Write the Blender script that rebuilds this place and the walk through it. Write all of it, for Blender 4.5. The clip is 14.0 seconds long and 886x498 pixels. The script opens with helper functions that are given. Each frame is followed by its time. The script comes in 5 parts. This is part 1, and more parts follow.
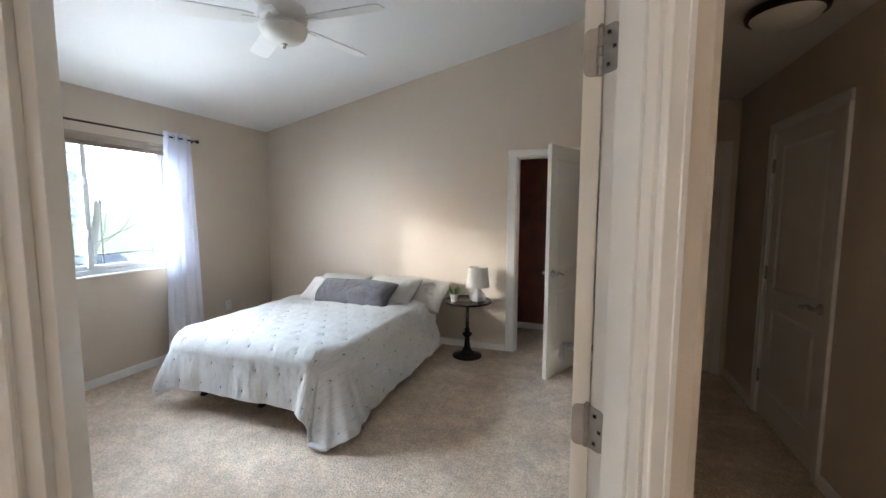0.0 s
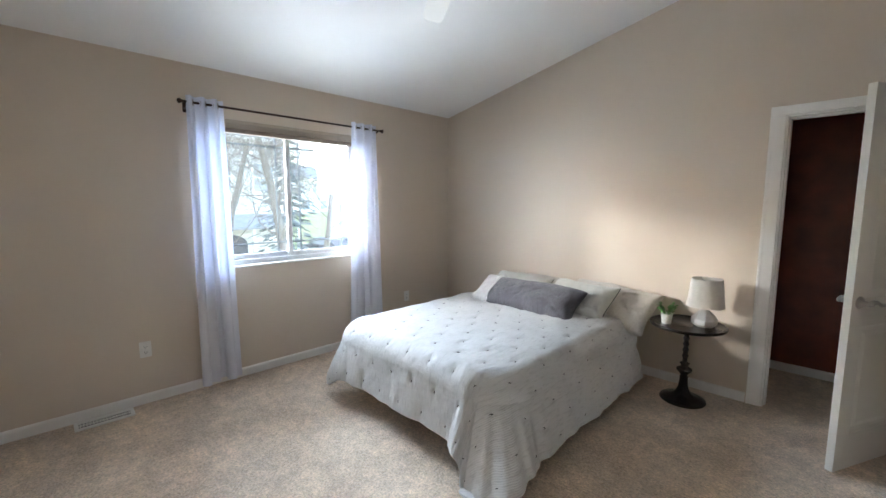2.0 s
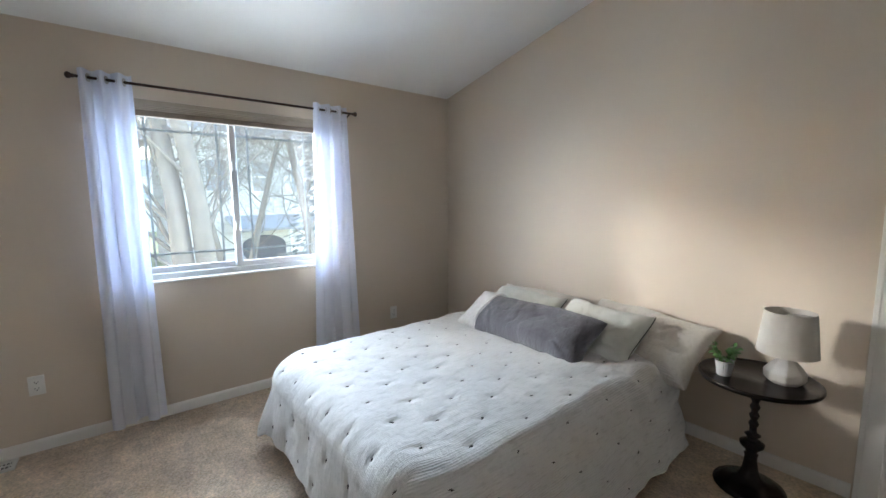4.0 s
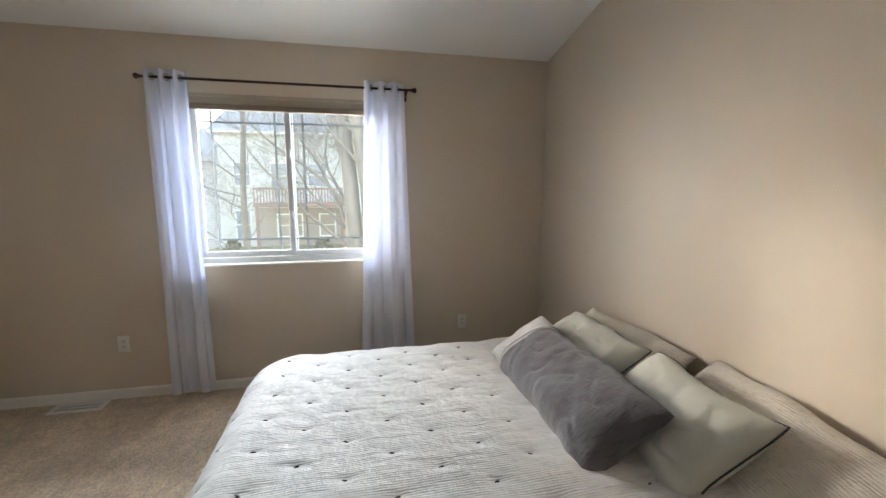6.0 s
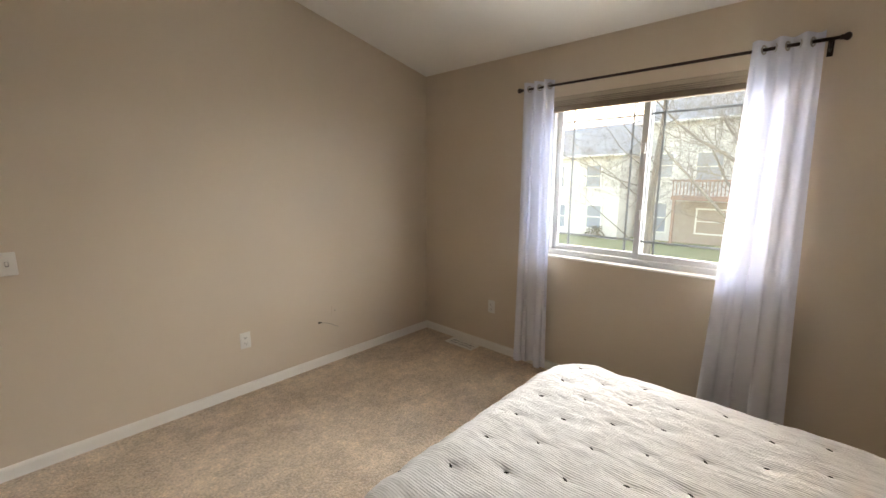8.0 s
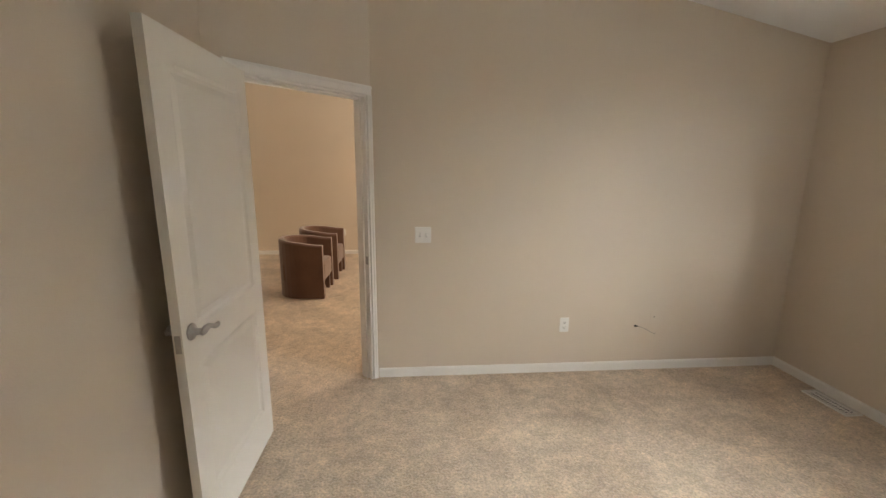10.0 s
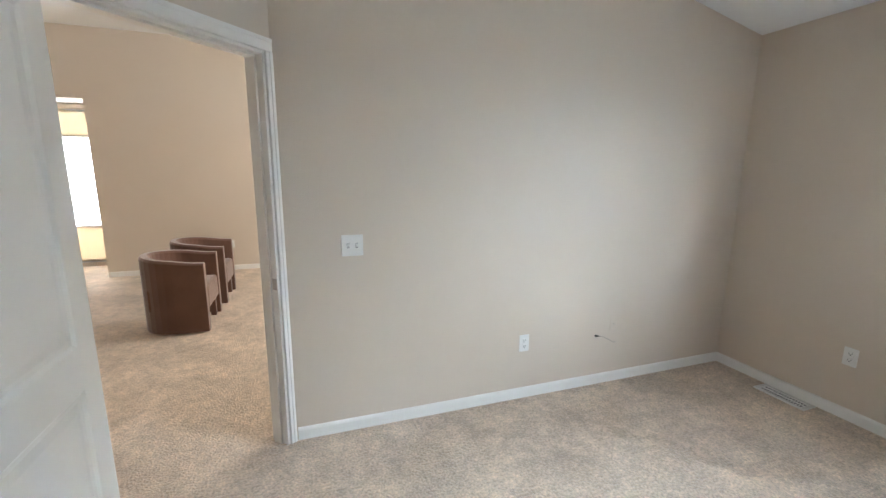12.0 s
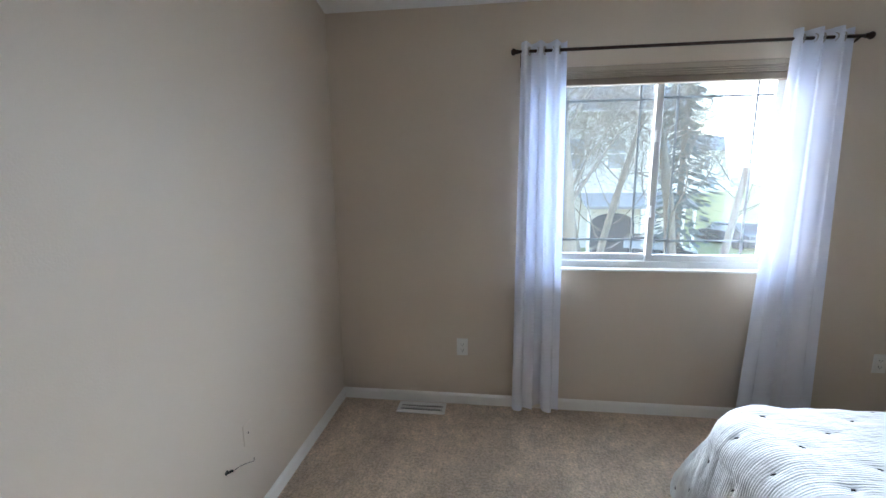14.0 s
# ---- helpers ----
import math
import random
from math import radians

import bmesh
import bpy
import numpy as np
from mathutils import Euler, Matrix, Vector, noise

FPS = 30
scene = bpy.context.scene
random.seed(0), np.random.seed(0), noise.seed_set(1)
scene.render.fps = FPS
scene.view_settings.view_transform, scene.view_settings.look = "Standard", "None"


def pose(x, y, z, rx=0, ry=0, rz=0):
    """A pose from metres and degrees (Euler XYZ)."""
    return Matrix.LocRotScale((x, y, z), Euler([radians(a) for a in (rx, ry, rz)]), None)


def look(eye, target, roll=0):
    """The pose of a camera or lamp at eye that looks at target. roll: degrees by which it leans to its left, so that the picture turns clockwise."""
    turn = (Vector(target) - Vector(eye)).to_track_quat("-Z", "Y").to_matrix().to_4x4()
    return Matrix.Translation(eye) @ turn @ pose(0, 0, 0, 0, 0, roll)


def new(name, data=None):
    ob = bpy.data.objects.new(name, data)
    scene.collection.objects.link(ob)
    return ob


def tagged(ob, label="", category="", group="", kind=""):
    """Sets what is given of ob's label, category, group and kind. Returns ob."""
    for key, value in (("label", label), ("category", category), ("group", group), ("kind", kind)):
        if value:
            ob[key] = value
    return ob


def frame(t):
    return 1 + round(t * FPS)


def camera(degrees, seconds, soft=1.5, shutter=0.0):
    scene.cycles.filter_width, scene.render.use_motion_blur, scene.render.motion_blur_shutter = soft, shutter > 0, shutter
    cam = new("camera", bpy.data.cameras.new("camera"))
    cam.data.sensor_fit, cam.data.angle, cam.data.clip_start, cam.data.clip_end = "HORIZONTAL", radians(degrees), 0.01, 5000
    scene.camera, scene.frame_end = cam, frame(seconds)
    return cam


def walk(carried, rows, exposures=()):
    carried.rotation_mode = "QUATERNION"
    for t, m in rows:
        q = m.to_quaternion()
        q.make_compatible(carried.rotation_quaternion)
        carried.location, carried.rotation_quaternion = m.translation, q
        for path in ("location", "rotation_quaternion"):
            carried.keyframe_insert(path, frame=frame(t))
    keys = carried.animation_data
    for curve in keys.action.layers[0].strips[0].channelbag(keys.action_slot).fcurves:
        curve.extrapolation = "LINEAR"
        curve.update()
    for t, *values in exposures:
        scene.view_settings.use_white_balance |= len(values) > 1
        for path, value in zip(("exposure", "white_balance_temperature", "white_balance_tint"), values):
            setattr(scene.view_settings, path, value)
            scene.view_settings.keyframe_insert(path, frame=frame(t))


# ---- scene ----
cam = camera(95.1, 14.0)
METRES, EYE, TILT, LEAN, TURN = 5.7, 1.5, 0.0, 0.0, 19.4
PATH = [
    (0, (0.129, 0.119, 1.48), (-0.525, 2.0, 1.295), 0.2),
    (0.3, (0.121, 0.165, 1.482), (-0.762, 1.949, 1.29), 0.5),
    (0.5, (0.108, 0.223, 1.455), (-0.902, 1.94, 1.274), -0.0),
    (0.9, (0.078, 0.363, 1.453), (-1.115, 1.956, 1.254), -0.0),
    (1, (0.059, 0.386, 1.446), (-1.174, 1.949, 1.251), 0.1),
    (1.5, (-0.059, 0.543, 1.447), (-1.405, 2.006, 1.229), 0.1),
    (2, (-0.18, 0.73, 1.455), (-1.59, 2.13, 1.229), 0.1),
    (2.5, (-0.315, 0.911, 1.449), (-1.766, 2.267, 1.216), -0.0),
    (3, (-0.416, 1.114, 1.459), (-1.9, 2.433, 1.215), -0.1),
    (3.2, (-0.439, 1.2, 1.446), (-1.932, 2.51, 1.207), -0.1),
    (5.3, (-0.441, 2.475, 1.464), (-2.223, 3.339, 1.186), -0.3),
    (5.5, (-0.461, 2.581, 1.473), (-2.289, 3.34, 1.183), -0.0),
    (6, (-0.585, 2.803, 1.469), (-2.52, 3.221, 1.179), 0.1),
    (6.5, (-0.683, 3.007, 1.465), (-2.662, 3.002, 1.171), 0.1),
    (7, (-0.748, 3.169, 1.475), (-2.67, 2.705, 1.171), 0.5),
    (7.5, (-0.817, 3.23, 1.492), (-2.562, 2.306, 1.173), 0.5),
    (8, (-0.86, 3.242, 1.512), (-2.304, 1.9, 1.175), 0.2),
    (8.5, (-0.851, 3.26, 1.522), (-1.885, 1.583, 1.177), 0.3),
    (9, (-0.794, 3.275, 1.499), (-1.406, 1.4, 1.162), 0.6),
    (9.2, (-0.787, 3.277, 1.532), (-1.22, 1.357, 1.174), 0.8),
    (11.3, (-0.535, 2.951, 1.589), (-0.607, 1.0, 1.156), 0.4),
    (11.5, (-0.521, 2.842, 1.579), (-0.728, 0.901, 1.141), 0.6),
    (12, (-0.569, 2.585, 1.494), (-1.206, 0.726, 1.122), 0.5),
    (12.2, (-0.56, 2.455, 1.439), (-1.413, 0.677, 1.103), 0.2),
    (12.5, (-0.596, 2.287, 1.439), (-1.716, 0.666, 1.099), 0.0),
    (13, (-0.672, 1.965, 1.46), (-2.207, 0.731, 1.112), -0.1),
    (13.5, (-0.893, 1.64, 1.443), (-2.714, 0.882, 1.116), -0.4),
    (14, (-1.183, 1.386, 1.469), (-3.141, 1.144, 1.142), -0.5),
]
EXPOSURES = [
    (0.0, 4.55, 6100, 12), (1.5, 4.48, 6100, 12), (3.0, 4.4, 6200, 11), (5.3, 4.02, 6050, 11), (6.0, 4.0, 7000, 13), (6.8, 4.07, 7900, 17),
    (8.0, 4.02, 8200, 17), (9.2, 4.1, 8900, 19), (10.2, 4.4, 7500, 14), (11.3, 4.8, 6000, 9), (12.2, 4.8, 6000, 9), (13.0, 4.43, 6050, 10), (14.0, 4.1, 5950, 11),
]
walk(cam, [(t, look(eye, target, roll)) for t, eye, target, roll in PATH], EXPOSURES)

# ---- world, sun and added window lamps ----
SUN_TO = Vector((0.78, 0.625, -0.22)).normalized()
world = bpy.data.worlds.new("sky")
scene.world = world
world.use_nodes = True
wn = world.node_tree.nodes
sky = wn.new("ShaderNodeTexSky")
sky.sky_type, sky.sun_disc = "NISHITA", False
sky.sun_elevation, sky.sun_rotation = radians(12.4), radians(231.3)
wn["Background"].inputs["Strength"].default_value = 0.085
world.node_tree.links.new(sky.outputs[0], wn["Background"].inputs["Color"])


def lamp(name, kind, energy, color, place, target, size=(1, 1)):
    data = bpy.data.lights.new(name, kind)
    data.energy, data.color = energy, color
    if kind == "AREA":
        data.shape, data.size, data.size_y = "RECTANGLE", size[0], size[1]
    ob = new(name, data)
    ob.matrix_world = look(place, target)
    return ob


sun = lamp("sun", "SUN", 0.15, (1.0, 0.96, 0.90), (-20, -15, 8), Vector((-20, -15, 8)) + SUN_TO)
sun.data.angle = radians(7.0)
# added area lamps above, below and beside the bedroom window, unseen, boost its daylight
lamp("window_sky_fill", "AREA", 72, (0.74, 0.87, 1.0), (-8.5, 2.36, 4.35), (-3.7, 2.4, 1.5), (5.0, 1.5))
lamp("window_ground_fill", "AREA", 45, (0.86, 0.93, 1.0), (-7.9, 2.36, -1.7), (-3.7, 2.4, 1.6), (7.0, 2.6))
lamp("window_side_fill", "AREA", 64, (0.82, 0.91, 1.0), (-7.3, 6.9, 3.4), (-3.7, 2.4, 1.5), (5.0, 3.6))
lamp("window_side_fill", "AREA", 24, (0.82, 0.91, 1.0), (-7.2, -3.0, 2.3), (-3.7, 2.3, 1.5), (3.0, 2.6))
# loft lamps: daylight of an unseen, unmodelled west window, and of the shaded alcove window
lamp("loft_window_light", "AREA", 4.6, (1.0, 0.93, 0.82), (-2.55, -1.9, 1.5), (1.5, -1.7, 0.9), (1.5, 1.3))
lamp("alcove_window_light", "AREA", 8, (1.0, 0.97, 0.92), (2.8, -5.35, 1.25), (2.75, -3.0, 1.2), (1.3, 2.3))


# ---- materials ----
def material(name, base, base2=None, rough=0.6, scale=6.0, bump=0.0, bump_scale=200.0, metallic=0.0, sheen=0.0, fine=0.0, coords="Object", spec=0.5, deep=0.004, detail=4):
    """Principled surface: two-scale colour variation and a fine relief, at real size."""
    m = bpy.data.materials.new(name)
    m.use_nodes = True
    nt = m.node_tree
    b = nt.nodes["Principled BSDF"]
    b.inputs["Roughness"].default_value = rough
    b.inputs["Metallic"].default_value = metallic
    b.inputs["Specular IOR Level"].default_value = spec
    if sheen:
        b.inputs["Sheen Weight"].default_value = sheen
        b.inputs["Sheen Roughness"].default_value = 0.5
    tc = nt.nodes.new("ShaderNodeTexCoord")
    base2 = base2 or tuple(c * 0.93 for c in base)
    n1 = nt.nodes.new("ShaderNodeTexNoise")
    n1.inputs["Scale"].default_value, n1.inputs["Detail"].default_value = scale, detail
    nt.links.new(tc.outputs[coords], n1.inputs["Vector"])
    mix = nt.nodes.new("ShaderNodeMix")
    mix.data_type = "RGBA"
    mix.inputs[6].default_value, mix.inputs[7].default_value = (*base, 1), (*base2, 1)
    ramp = nt.nodes.new("ShaderNodeMapRange")
    ramp.inputs[1].default_value, ramp.inputs[2].default_value = 0.32, 0.68
    nt.links.new(n1.outputs[0], ramp.inputs[0])
    nt.links.new(ramp.outputs[0], mix.inputs[0])
    color = mix.outputs[2]
    n2 = nt.nodes.new("ShaderNodeTexNoise")
    n2.inputs["Scale"].default_value, n2.inputs["Detail"].default_value = bump_scale, 3
    nt.links.new(tc.outputs[coords], n2.inputs["Vector"])
    if fine:
        hsv = nt.nodes.new("ShaderNodeHueSaturation")
        r2 = nt.nodes.new("ShaderNodeMapRange")
        r2.inputs[1].default_value, r2.inputs[2].default_value = 0.3, 0.7
        r2.inputs[3].default_value, r2.inputs[4].default_value = 1 - fine, 1 + fine
        nt.links.new(n2.outputs[0], r2.inputs[0])
        nt.links.new(r2.outputs[0], hsv.inputs["Value"])
        nt.links.new(color, hsv.inputs["Color"])
        color = hsv.outputs[0]
    nt.links.new(color, b.inputs["Base Color"])
    if bump:
        bp = nt.nodes.new("ShaderNodeBump")
        bp.inputs["Strength"].default_value, bp.inputs["Distance"].default_value = min(1.0, bump), deep
        nt.links.new(n2.outputs[0], bp.inputs["Height"])
        nt.links.new(bp.outputs[0], b.inputs["Normal"])
    return m


def add_bands(m, direction, pitch, depth, distance=0.004, tint=None, coords="UV", distort=0.35):
    """Woven ribs across a cloth: relief and, with tint, a tinted line between the ribs."""
    nt = m.node_tree
    b = nt.nodes["Principled BSDF"]
    tc = nt.nodes.new("ShaderNodeTexCoord")
    w = nt.nodes.new("ShaderNodeTexWave")
    w.bands_direction = direction
    w.inputs["Scale"].default_value = 0.31416 / pitch
    w.inputs["Distortion"].default_value, w.inputs["Detail"].default_value = distort, 2
    w.inputs["Detail Scale"].default_value = 0.8
    nt.links.new(tc.outputs[coords], w.inputs["Vector"])
    bp = nt.nodes.new("ShaderNodeBump")
    bp.inputs["Strength"].default_value, bp.inputs["Distance"].default_value = depth, distance
    nt.links.new(w.outputs[1], bp.inputs["Height"])
    old = b.inputs["Normal"].links
    if old:
        nt.links.new(old[0].from_socket, bp.inputs["Normal"])
    nt.links.new(bp.outputs[0], b.inputs["Normal"])
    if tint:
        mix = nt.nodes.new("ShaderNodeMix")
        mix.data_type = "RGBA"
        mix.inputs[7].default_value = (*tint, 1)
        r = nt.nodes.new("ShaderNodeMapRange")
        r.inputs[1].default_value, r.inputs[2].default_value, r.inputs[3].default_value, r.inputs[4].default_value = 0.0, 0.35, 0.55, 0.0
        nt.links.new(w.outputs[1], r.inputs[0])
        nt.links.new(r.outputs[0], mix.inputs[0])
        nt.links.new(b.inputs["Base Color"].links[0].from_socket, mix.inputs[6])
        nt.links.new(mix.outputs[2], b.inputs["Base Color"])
    return m


def add_crinkle(m, across, along, tint):
    """Gauze: long irregular wrinkles along the cloth's length, tinted darker down in the furrows."""
    nt = m.node_tree
    b = nt.nodes["Principled BSDF"]
    tc = nt.nodes.new("ShaderNodeTexCoord")
    heights = []
    for k, (sx, sy, lo, hi, depth, dist) in enumerate(((across, along, 0.30, 0.47, 0.55, 0.005), (across * 0.36, along * 3.0, 0.25, 0.38, 0.45, 0.006))):
        mp = nt.nodes.new("ShaderNodeMapping")
        mp.inputs["Scale"].default_value = (sx, sy, 1.0)
        mp.inputs["Rotation"].default_value = (0, 0, 0.03 * k)
        nt.links.new(tc.outputs["UV"], mp.inputs["Vector"])
        n = nt.nodes.new("ShaderNodeTexNoise")
        n.inputs["Scale"].default_value, n.inputs["Detail"].default_value = 1.0, 2.5
        nt.links.new(mp.outputs[0], n.inputs["Vector"])
        bp = nt.nodes.new("ShaderNodeBump")
        bp.inputs["Strength"].default_value, bp.inputs["Distance"].default_value = depth, dist
        nt.links.new(n.outputs[0], bp.inputs["Height"])
        nt.links.new(b.inputs["Normal"].links[0].from_socket, bp.inputs["Normal"])
        nt.links.new(bp.outputs[0], b.inputs["Normal"])
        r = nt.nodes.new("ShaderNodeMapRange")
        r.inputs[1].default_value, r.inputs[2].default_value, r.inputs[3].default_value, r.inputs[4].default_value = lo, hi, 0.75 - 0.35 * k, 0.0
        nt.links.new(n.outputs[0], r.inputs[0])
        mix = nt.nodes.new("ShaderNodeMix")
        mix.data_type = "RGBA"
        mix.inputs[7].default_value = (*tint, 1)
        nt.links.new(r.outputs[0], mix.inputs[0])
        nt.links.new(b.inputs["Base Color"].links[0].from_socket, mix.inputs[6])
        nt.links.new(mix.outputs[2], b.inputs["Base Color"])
    return m


def add_patches(m, low, high):
    """Trodden pile: soft patches a hand wide, where the tufts lean and look paler or darker."""
    nt = m.node_tree
    b = nt.nodes["Principled BSDF"]
    tc = nt.nodes.new("ShaderNodeTexCoord")
    src = b.inputs["Base Color"].links[0].from_socket
    for scale, lo, hi in ((3.2, low, high), (13.0, low, high), (40.0, low, high)):
        n = nt.nodes.new("ShaderNodeTexNoise")
        n.inputs["Scale"].default_value, n.inputs["Detail"].default_value, n.inputs["Distortion"].default_value = scale, 6, 0.3
        nt.links.new(tc.outputs["Object"], n.inputs["Vector"])
        r = nt.nodes.new("ShaderNodeMapRange")
        r.inputs[1].default_value, r.inputs[2].default_value, r.inputs[3].default_value, r.inputs[4].default_value = 0.36, 0.64, lo, hi
        nt.links.new(n.outputs[0], r.inputs[0])
        hsv = nt.nodes.new("ShaderNodeHueSaturation")
        nt.links.new(r.outputs[0], hsv.inputs["Value"])
        nt.links.new(src, hsv.inputs["Color"])
        src = hsv.outputs[0]
    nt.links.new(src, b.inputs["Base Color"])
    return m


PAINT = material("beige_wall_paint", (0.635, 0.548, 0.452), (0.615, 0.53, 0.435), 0.55, 0.9, 0.22, 160)
LOFT_PAINT = PAINT
CEIL = material("white_ceiling_paint", (0.84, 0.84, 0.83), (0.81, 0.81, 0.80), 0.8, 1.2, 0.35, 90)
TRIM = material("white_semigloss_trim", (0.80, 0.785, 0.75), (0.77, 0.755, 0.72), 0.32, 3, 0.05, 60)
DOOR_PAINT = material("cream_door_paint", (0.78, 0.755, 0.70), (0.75, 0.725, 0.67), 0.35, 2, 0.06, 90)
CARPET = add_patches(material("beige_cut_pile_carpet", (0.65, 0.518, 0.392), (0.53, 0.413, 0.304), 0.95, 2.3, 1.0, 82, sheen=0.25, fine=0.24, deep=0.012, detail=6), 0.89, 1.11)
VINYL = material("white_vinyl", (0.66, 0.69, 0.72), None, 0.45, 4, 0.02, 60)
NICKEL = material("brushed_nickel", (0.46, 0.44, 0.42), (0.40, 0.38, 0.36), 0.34, 30, 0.05, 300, metallic=1.0)
HINGE_METAL = material("satin_nickel_hinge", (0.40, 0.375, 0.355), (0.34, 0.32, 0.30), 0.45, 30, 0.05, 300, metallic=0.55)
BRONZE = material("oil_rubbed_bronze", (0.035, 0.022, 0.018), (0.06, 0.035, 0.026), 0.38, 25, 0.06, 200, metallic=0.7)
TABLE_METAL = material("dark_bronze_table", (0.012, 0.009, 0.008), (0.022, 0.016, 0.013), 0.26, 14, 0.08, 180, metallic=0.6)
PLASTIC = material("white_wallplate_plastic", (0.78, 0.77, 0.74), None, 0.3, 5, 0.0, 60)
GRILLE = material("grey_window_grille", (0.20, 0.22, 0.24), None, 0.4, 4)
SLOT = material("dark_slot", (0.03, 0.028, 0.026), None, 0.7, 5)
SHADE = material("cream_blind_fabric", (0.46, 0.39, 0.31), (0.42, 0.355, 0.28), 0.8, 5, 0.2, 300)
RAIL = material("brown_blind_rail", (0.24, 0.19, 0.145), (0.21, 0.165, 0.125), 0.6, 5, 0.1, 200)
WIRE = material("grey_cable_sheath", (0.20, 0.18, 0.16), None, 0.6, 20)
GARAGE = material("dark_garage_interior", (0.035, 0.04, 0.055), (0.05, 0.055, 0.07), 0.7, 2)
FAN_WHITE = material("white_fan_enamel", (0.78, 0.77, 0.73), (0.74, 0.73, 0.69), 0.4, 4, 0.03, 60)
FROST = material("frosted_glass_bowl", (0.78, 0.77, 0.72), None, 0.45, 6, 0.04, 60)
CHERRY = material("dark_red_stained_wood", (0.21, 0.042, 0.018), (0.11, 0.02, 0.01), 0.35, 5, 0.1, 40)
MATTRESS = material("white_ticking", (0.72, 0.71, 0.69), None, 0.85, 6, 0.3, 220)
BLACK_WOOD = material("black_bed_leg", (0.02, 0.017, 0.015), None, 0.5, 10, 0.1, 80)
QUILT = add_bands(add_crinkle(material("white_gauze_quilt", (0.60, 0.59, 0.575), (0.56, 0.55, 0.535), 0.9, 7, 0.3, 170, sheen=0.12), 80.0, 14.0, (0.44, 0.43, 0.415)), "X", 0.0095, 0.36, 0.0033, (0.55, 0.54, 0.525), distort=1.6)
KNOT = material("dark_grey_tie_thread", (0.055, 0.05, 0.05), None, 0.9, 50)
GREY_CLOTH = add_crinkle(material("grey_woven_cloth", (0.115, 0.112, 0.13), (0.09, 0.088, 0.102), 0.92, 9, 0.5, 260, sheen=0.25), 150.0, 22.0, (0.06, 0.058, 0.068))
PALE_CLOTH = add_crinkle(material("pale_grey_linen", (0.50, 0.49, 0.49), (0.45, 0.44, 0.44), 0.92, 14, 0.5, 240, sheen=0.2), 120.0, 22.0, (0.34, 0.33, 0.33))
WHITE_BRAID = material("white_cotton_braid", (0.68, 0.67, 0.66), (0.60, 0.59, 0.58), 0.9, 90, 0.4, 300)
SAGE = material("pale_sage_linen", (0.54, 0.545, 0.50), (0.47, 0.475, 0.435), 0.92, 5, 0.5, 260, sheen=0.2)
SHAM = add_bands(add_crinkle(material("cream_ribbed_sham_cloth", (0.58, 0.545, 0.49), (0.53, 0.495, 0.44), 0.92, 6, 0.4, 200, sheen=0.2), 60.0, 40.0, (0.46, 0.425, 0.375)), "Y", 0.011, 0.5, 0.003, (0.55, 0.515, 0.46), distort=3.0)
PIPING = material("charcoal_piping", (0.06, 0.06, 0.065), None, 0.9, 40)
LAMPSHADE = material("cream_linen_lampshade", (0.70, 0.66, 0.60), (0.66, 0.62, 0.56), 0.9, 20, 0.4, 320)
CERAMIC = material("white_matt_ceramic", (0.74, 0.715, 0.67), (0.68, 0.655, 0.61), 0.55, 18, 0.25, 90)
POT = material("white_glazed_pot", (0.76, 0.75, 0.73), None, 0.35, 12, 0.05, 90)
LEAF = material("green_leaf", (0.055, 0.15, 0.035), (0.11, 0.23, 0.06), 0.5, 40, 0.15, 120)
SOIL = material("dark_soil", (0.03, 0.022, 0.016), None, 0.95, 60, 0.8, 200)
BROWN_VELVET = material("brown_velvet", (0.15, 0.07, 0.042), (0.12, 0.055, 0.033), 0.8, 5, 0.25, 300, sheen=0.5)
LAWN = material("spring_lawn", (0.19, 0.23, 0.085), (0.25, 0.26, 0.12), 0.9, 0.35, 0.8, 14, fine=0.3, deep=0.05)
CONCRETE = material("pale_concrete", (0.45, 0.44, 0.42), (0.38, 0.37, 0.35), 0.85, 0.8, 0.3, 20)
ASPHALT = material("grey_asphalt", (0.06, 0.06, 0.062), (0.08, 0.08, 0.08), 0.9, 1.2, 0.3, 40)
SIDING = add_bands(material("cream_lap_siding", (0.66, 0.64, 0.61), (0.62, 0.60, 0.57), 0.6, 0.6, 0.05, 20), "Z", 0.18, 0.8, 0.02, None, "Object")
TAN = material("tan_masonry", (0.42, 0.35, 0.29), (0.37, 0.30, 0.25), 0.85, 2.5, 0.3, 12)
ROOF = material("grey_shingle_roof", (0.30, 0.305, 0.32), (0.26, 0.265, 0.28), 0.9, 2.0, 0.4, 9)
DECK = material("red_brown_deck_wood", (0.34, 0.20, 0.15), (0.29, 0.17, 0.13), 0.7, 4, 0.1, 20)
DARK_PANE = material("dark_window_pane", (0.32, 0.36, 0.42), (0.25, 0.29, 0.35), 0.08, 0.6)
BARK = material("grey_brown_bark", (0.15, 0.13, 0.112), (0.21, 0.185, 0.155), 0.9, 5, 0.9, 24, deep=0.02)
SPRUCE = material("blue_green_needles", (0.08, 0.105, 0.10), (0.11, 0.135, 0.13), 0.8, 2, 0.2, 30)
CAR_PAINT = material("dark_blue_car_paint", (0.02, 0.025, 0.035), None, 0.25, 2)
TYRE = material("black_rubber", (0.02, 0.02, 0.02), None, 0.8, 5)
SHRUB = material("brown_green_shrub", (0.09, 0.10, 0.04), (0.13, 0.10, 0.06), 0.85, 4, 0.3, 20)
DARK_METAL = material("dark_lamp_metal", (0.02, 0.018, 0.017), None, 0.4, 10, metallic=0.8)


